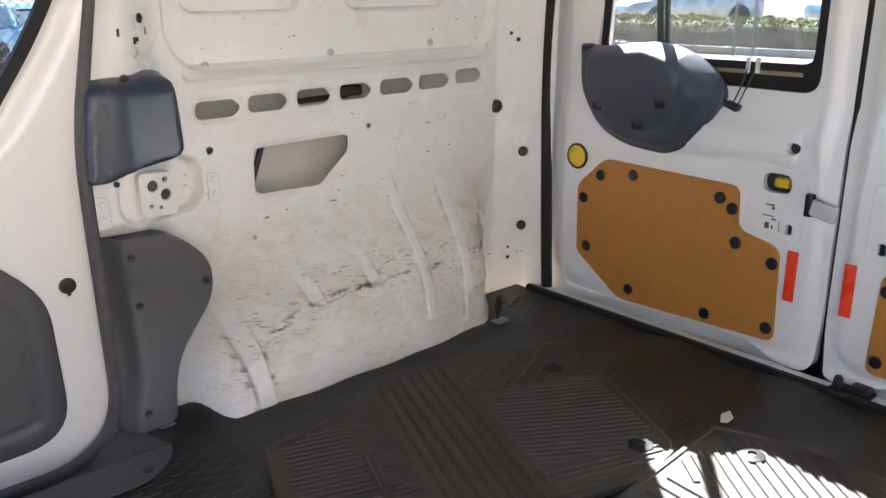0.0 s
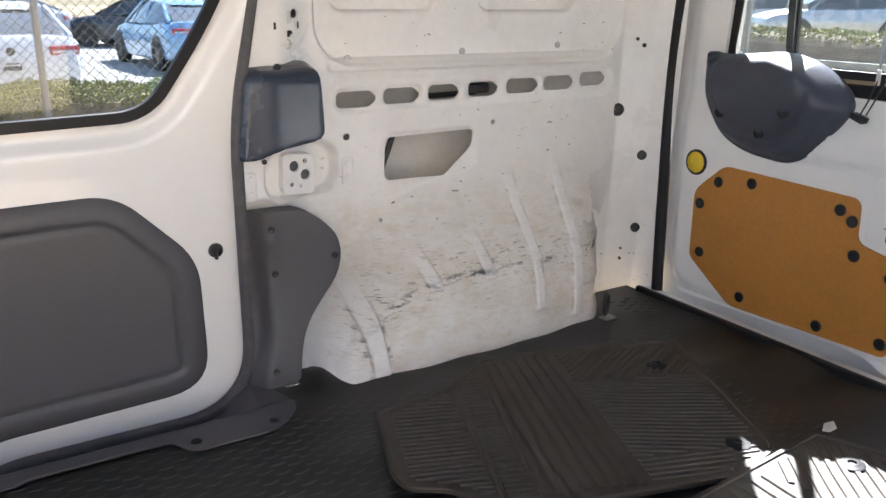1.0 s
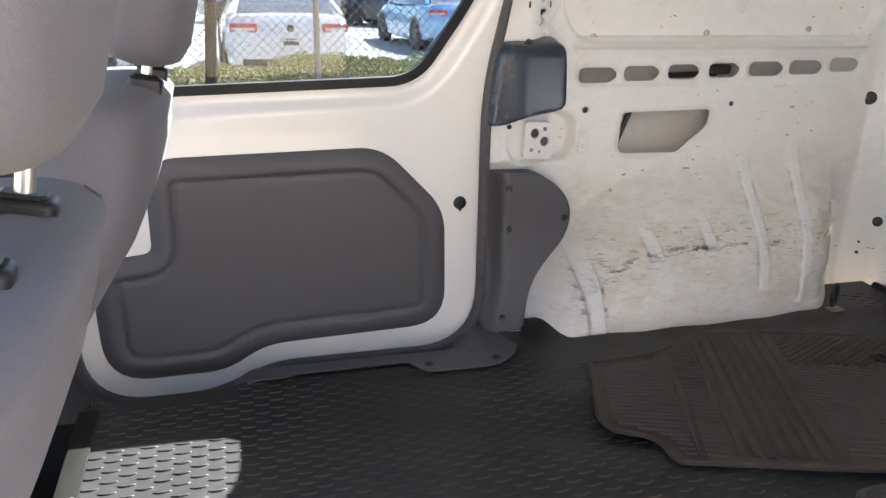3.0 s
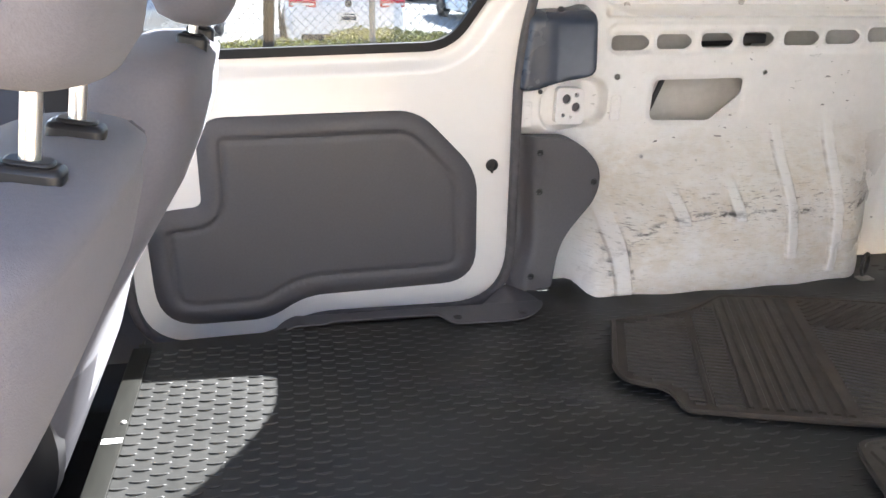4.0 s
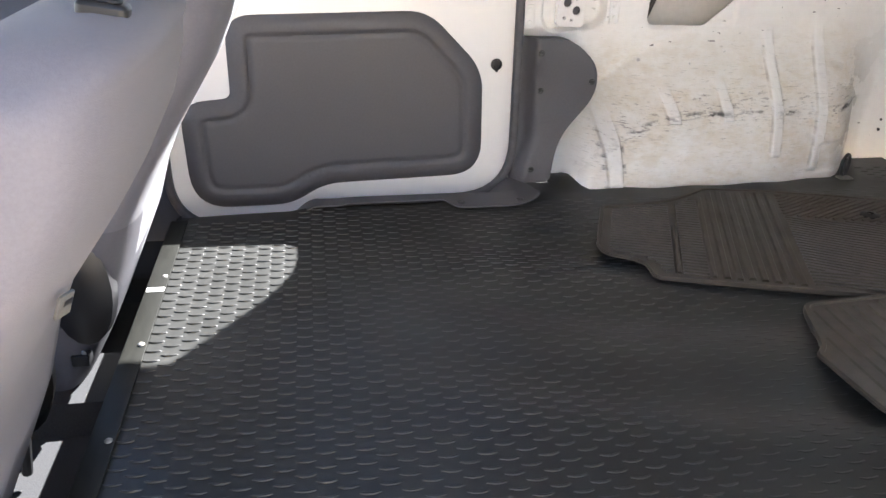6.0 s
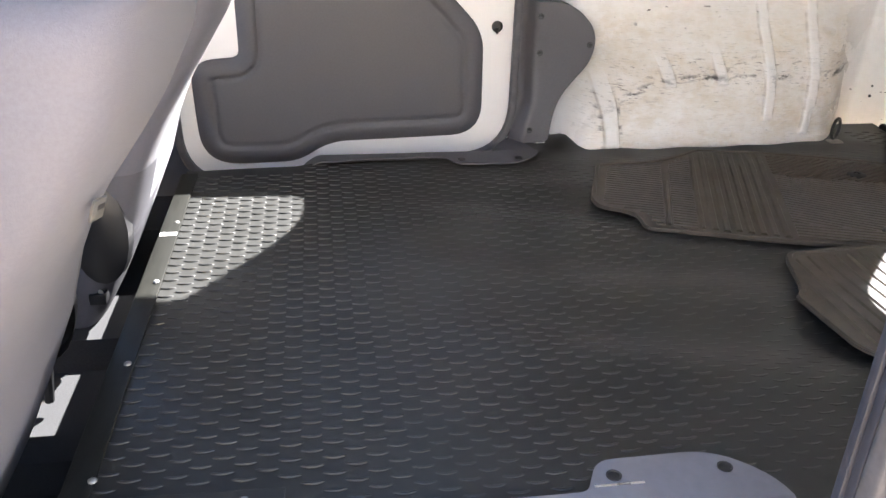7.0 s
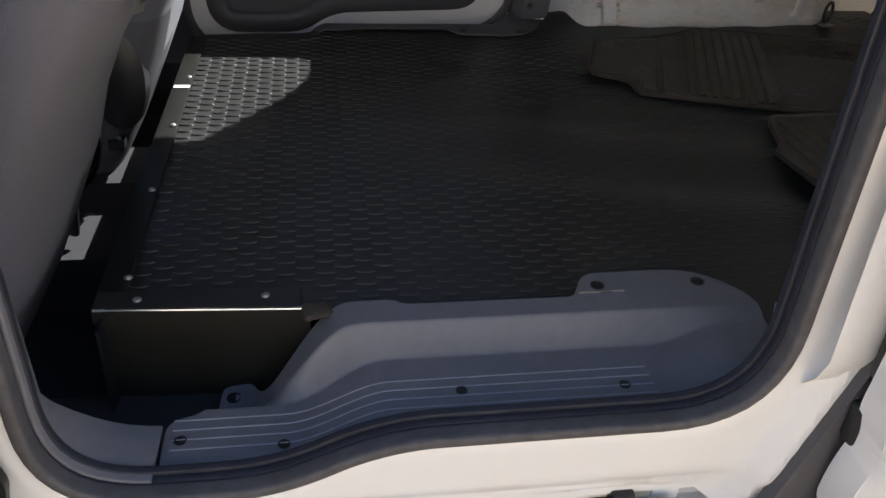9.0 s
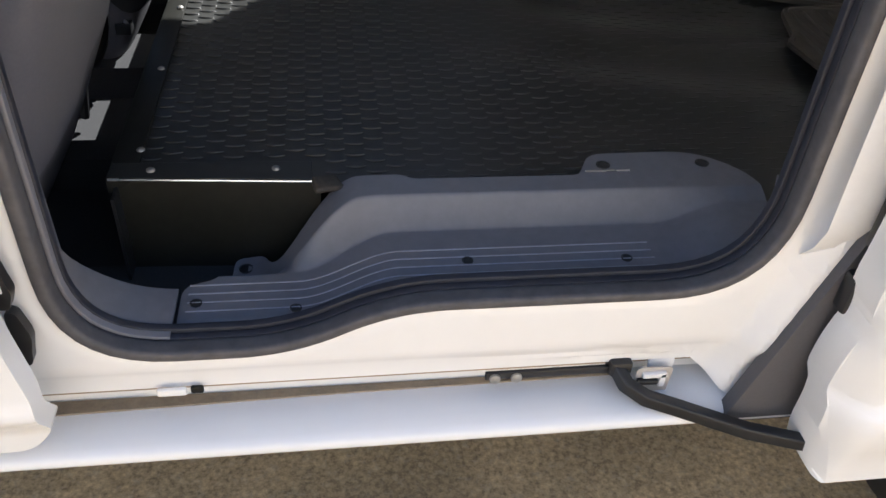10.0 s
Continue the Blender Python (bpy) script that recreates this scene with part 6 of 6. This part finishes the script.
def hedge(box, count, size, mat, label, seed, core=TWIG):
    x0, x1, y0, y1, z0, z1 = box
    h = thing("hedge", label, "hedge", at=((x0 + x1) / 2, (y0 + y1) / 2, z0))
    r = random.Random(seed)
    bm = bmesh.new()
    for i in range(int((x1 - x0) * (y1 - y0) * 26) + 6):
        p = Vector((r.uniform(x0 + 0.1, x1 - 0.1), r.uniform(y0 + 0.05, y1 - 0.05), z0))
        q = p + Vector((r.uniform(-0.2, 0.2), r.uniform(-0.2, 0.2), (z1 - z0) * r.uniform(0.5, 0.9)))
        mid = (p + q) / 2 + Vector((r.uniform(-0.05, 0.05), r.uniform(-0.05, 0.05), 0))
        sweep(bm, [p, mid, q], ring(0, 0, 0.009, n=4))
    part("stems", bm, TWIG, h, "bare grey-brown stems")
    # the dense twiggy mass that the leaves grow on
    r = random.Random(seed + 1)
    vs, fs, nx, nz = [], [], max(6, int((x1 - x0) / 0.07)), 9
    for j in range(nz + 1):
        a = math.pi * j / nz
        for i in range(nx + 1):
            u = i / nx
            end = min(1.0, min(u, 1 - u) * 7) ** 0.5
            b = 0.97 + 0.10 * noise.noise(Vector((u * (x1 - x0) * 2.5, a * 1.3, seed)))
            yy = (y0 + y1) / 2 - (y1 - y0) * 0.47 * (abs(math.cos(a)) ** 0.5) * math.copysign(1, math.cos(a)) * b * (0.4 + 0.6 * end)
            zz = z0 + (z1 - z0) * 0.86 * (math.sin(a) ** 0.4) * b * (0.3 + 0.7 * end) if 0 < j < nz else z0
            vs.append((lerp(x0, x1, u) + r.uniform(-0.012, 0.012), yy + r.uniform(-0.02, 0.02), zz + r.uniform(-0.02, 0.02) * (0 < j < nz)))
    for j in range(nz):
        for i in range(nx):
            q = j * (nx + 1) + i
            fs.append((q, q + 1, q + nx + 2, q + nx + 1))
    me = bpy.data.meshes.new("twig_mass")
    me.from_pydata(vs, [], fs)
    me.materials.append(core)
    ob = new("twig_mass", me)
    ob.parent, ob.location = h, -Vector(h.location)
    leaves("foliage", box, count, size, mat, h, seed)
    return h


hedge((0.75, 2.05, 6.5, 7.5, GROUND, -0.015), 14000, 0.028, LEAF_DRY, "dry yellow-green hedge along the fence", 3)
hedge((-0.6, 0.80, 6.5, 7.4, GROUND, -0.10), 9000, 0.028, LEAF_DRY, "low dry hedge along the fence", 9)
hedge((2.02, 3.9, 6.45, 7.5, GROUND, 0.005), 17000, 0.028, LEAF_FRESH, "dark green hedge along the fence", 4, HEDGE_SHADE)
hedge((-3.6, -0.6, 6.4, 7.2, GROUND, 0.0), 4600, 0.05, LEAF_FRESH, "straggling green shrubs along the fence", 5)
hedge((15.8, 17.6, 5.0, 20.0, GROUND, 0.15), 7000, 0.11, LEAF_DRY, "dry shrubs beyond the rear fence", 6)


def chain_fence(label, a, b, height, posts, z0=None):
    """Chain-link fence from a to b, with its posts at the distances given."""
    a, b = Vector(a), Vector(b)
    run = (b - a).length
    d = (b - a).normalized()
    z0 = GROUND + 0.04
    f = thing("chain_link_fence", label, "fence", at=(a.x, a.y, GROUND))
    bm = bmesh.new()
    pitch, k = 0.075, height
    sq = [(-0.0022, -0.0022), (0.0022, -0.0022), (0.0022, 0.0022), (-0.0022, 0.0022)]
    for i in range(int(-k / pitch), int(run / pitch)):
        for s in (1, -1):
            o = i * pitch
            u0, u1 = (o, o + k) if s > 0 else (o + k, o)
            t0, t1 = 0.0, 1.0
            lo, hi = min(u0, u1), max(u0, u1)
            if hi <= 0 or lo >= run:
                continue
            f0, f1 = (max(0, lo) - lo) / k, (min(run, hi) - lo) / k
            if s > 0:
                p, q = (lo + f0 * k, f0), (lo + f1 * k, f1)
            else:
                p, q = (lo + f0 * k, 1 - f0), (lo + f1 * k, 1 - f1)
            pa, pb = a + d * p[0], a + d * q[0]
            sweep(bm, [(pa.x, pa.y, z0 + p[1] * height), (pb.x, pb.y, z0 + q[1] * height)], sq, cap=False)
    net = part("wire_mesh", bm, WIRE, f, "galvanised wire mesh", sharp=0)
    tagged(net, kind="stuff")
    for u in posts:
        p = a + d * u
        part("post", tube([(p.x, p.y, GROUND), (p.x, p.y, z0 + height + 0.05)], 0.026, 10), WIRE, f, "grey steel post")
    for z in (z0 + height,):
        part("top_rail", tube([(a.x, a.y, z), (b.x, b.y, z)], 0.021, 8), WIRE, f)
    return f


chain_fence("galvanised chain-link fence along the yard", (-4.5, 6.0, 0), (9.0, 6.0, 0), 1.9, (0.6, 2.9, 5.58, 8.3, 11.0, 13.4))
chain_fence("galvanised chain-link fence behind the van", (15.2, -1.0, 0), (15.2, 19.0, 0), 1.9, (2.0, 5.5, 8.55, 8.95, 12.0, 15.5, 19.0))
bm = tube([(0.20, 5.9, GROUND), (0.33, 5.9, 1.6)], 0.045, 8)
solid("sign_post", bm, POST_DARK, "post by the fence, its backlit shade put into the dark colour", "post")
# pale concrete, kerbs
bm = sheet([(-30, 8.4), (9.2, 8.4), (9.2, 45), (-30, 45)], [], lambda u, v, w: (u, v, LOT + 0.012), 0.0)
solid("pavement", bm, CONCRETE, "sunlit pale concrete yard", "pavement", "structure", sharp=0)
bm = sheet([(6.0, -14), (15.4, -14), (15.4, 8.0), (9.0, 8.0)], [], lambda u, v, w: (u, v, GROUND + 0.008), 0.0)
solid("pavement_rear", bm, CONCRETE, "sunlit pale concrete behind the van", "pavement", "structure", sharp=0)
bm = rbox((0.18, 26.0, 0.15), at(15.55, 8.0, GROUND + 0.075), 0.02)
solid("kerb_rear", bm, KERB, "grey concrete kerb under the rear fence", "kerb", "structure")
bm = rbox((14.0, 0.16, 0.14), at(2.4, 6.25, GROUND + 0.07), 0.02)
solid("kerb_side", bm, KERB, "grey concrete kerb under the fence", "kerb", "structure")

# unseen sunlit stucco wall across the lane, behind the camera, added to bounce light
BOUNCE_STUCCO = material("cream_bounce_stucco", (0.58, 0.545, 0.49), 0.9, vary=0.08, grain=8, bump=0.3, bump_scale=60)
bm = rbox((44.0, 0.4, 5.0), at(2.0, -8.5, GROUND + 2.5), 0.02)
solid("wall_bounce", bm, BOUNCE_STUCCO, "unseen cream stucco wall across the lane, added to bounce light", "wall", "structure")
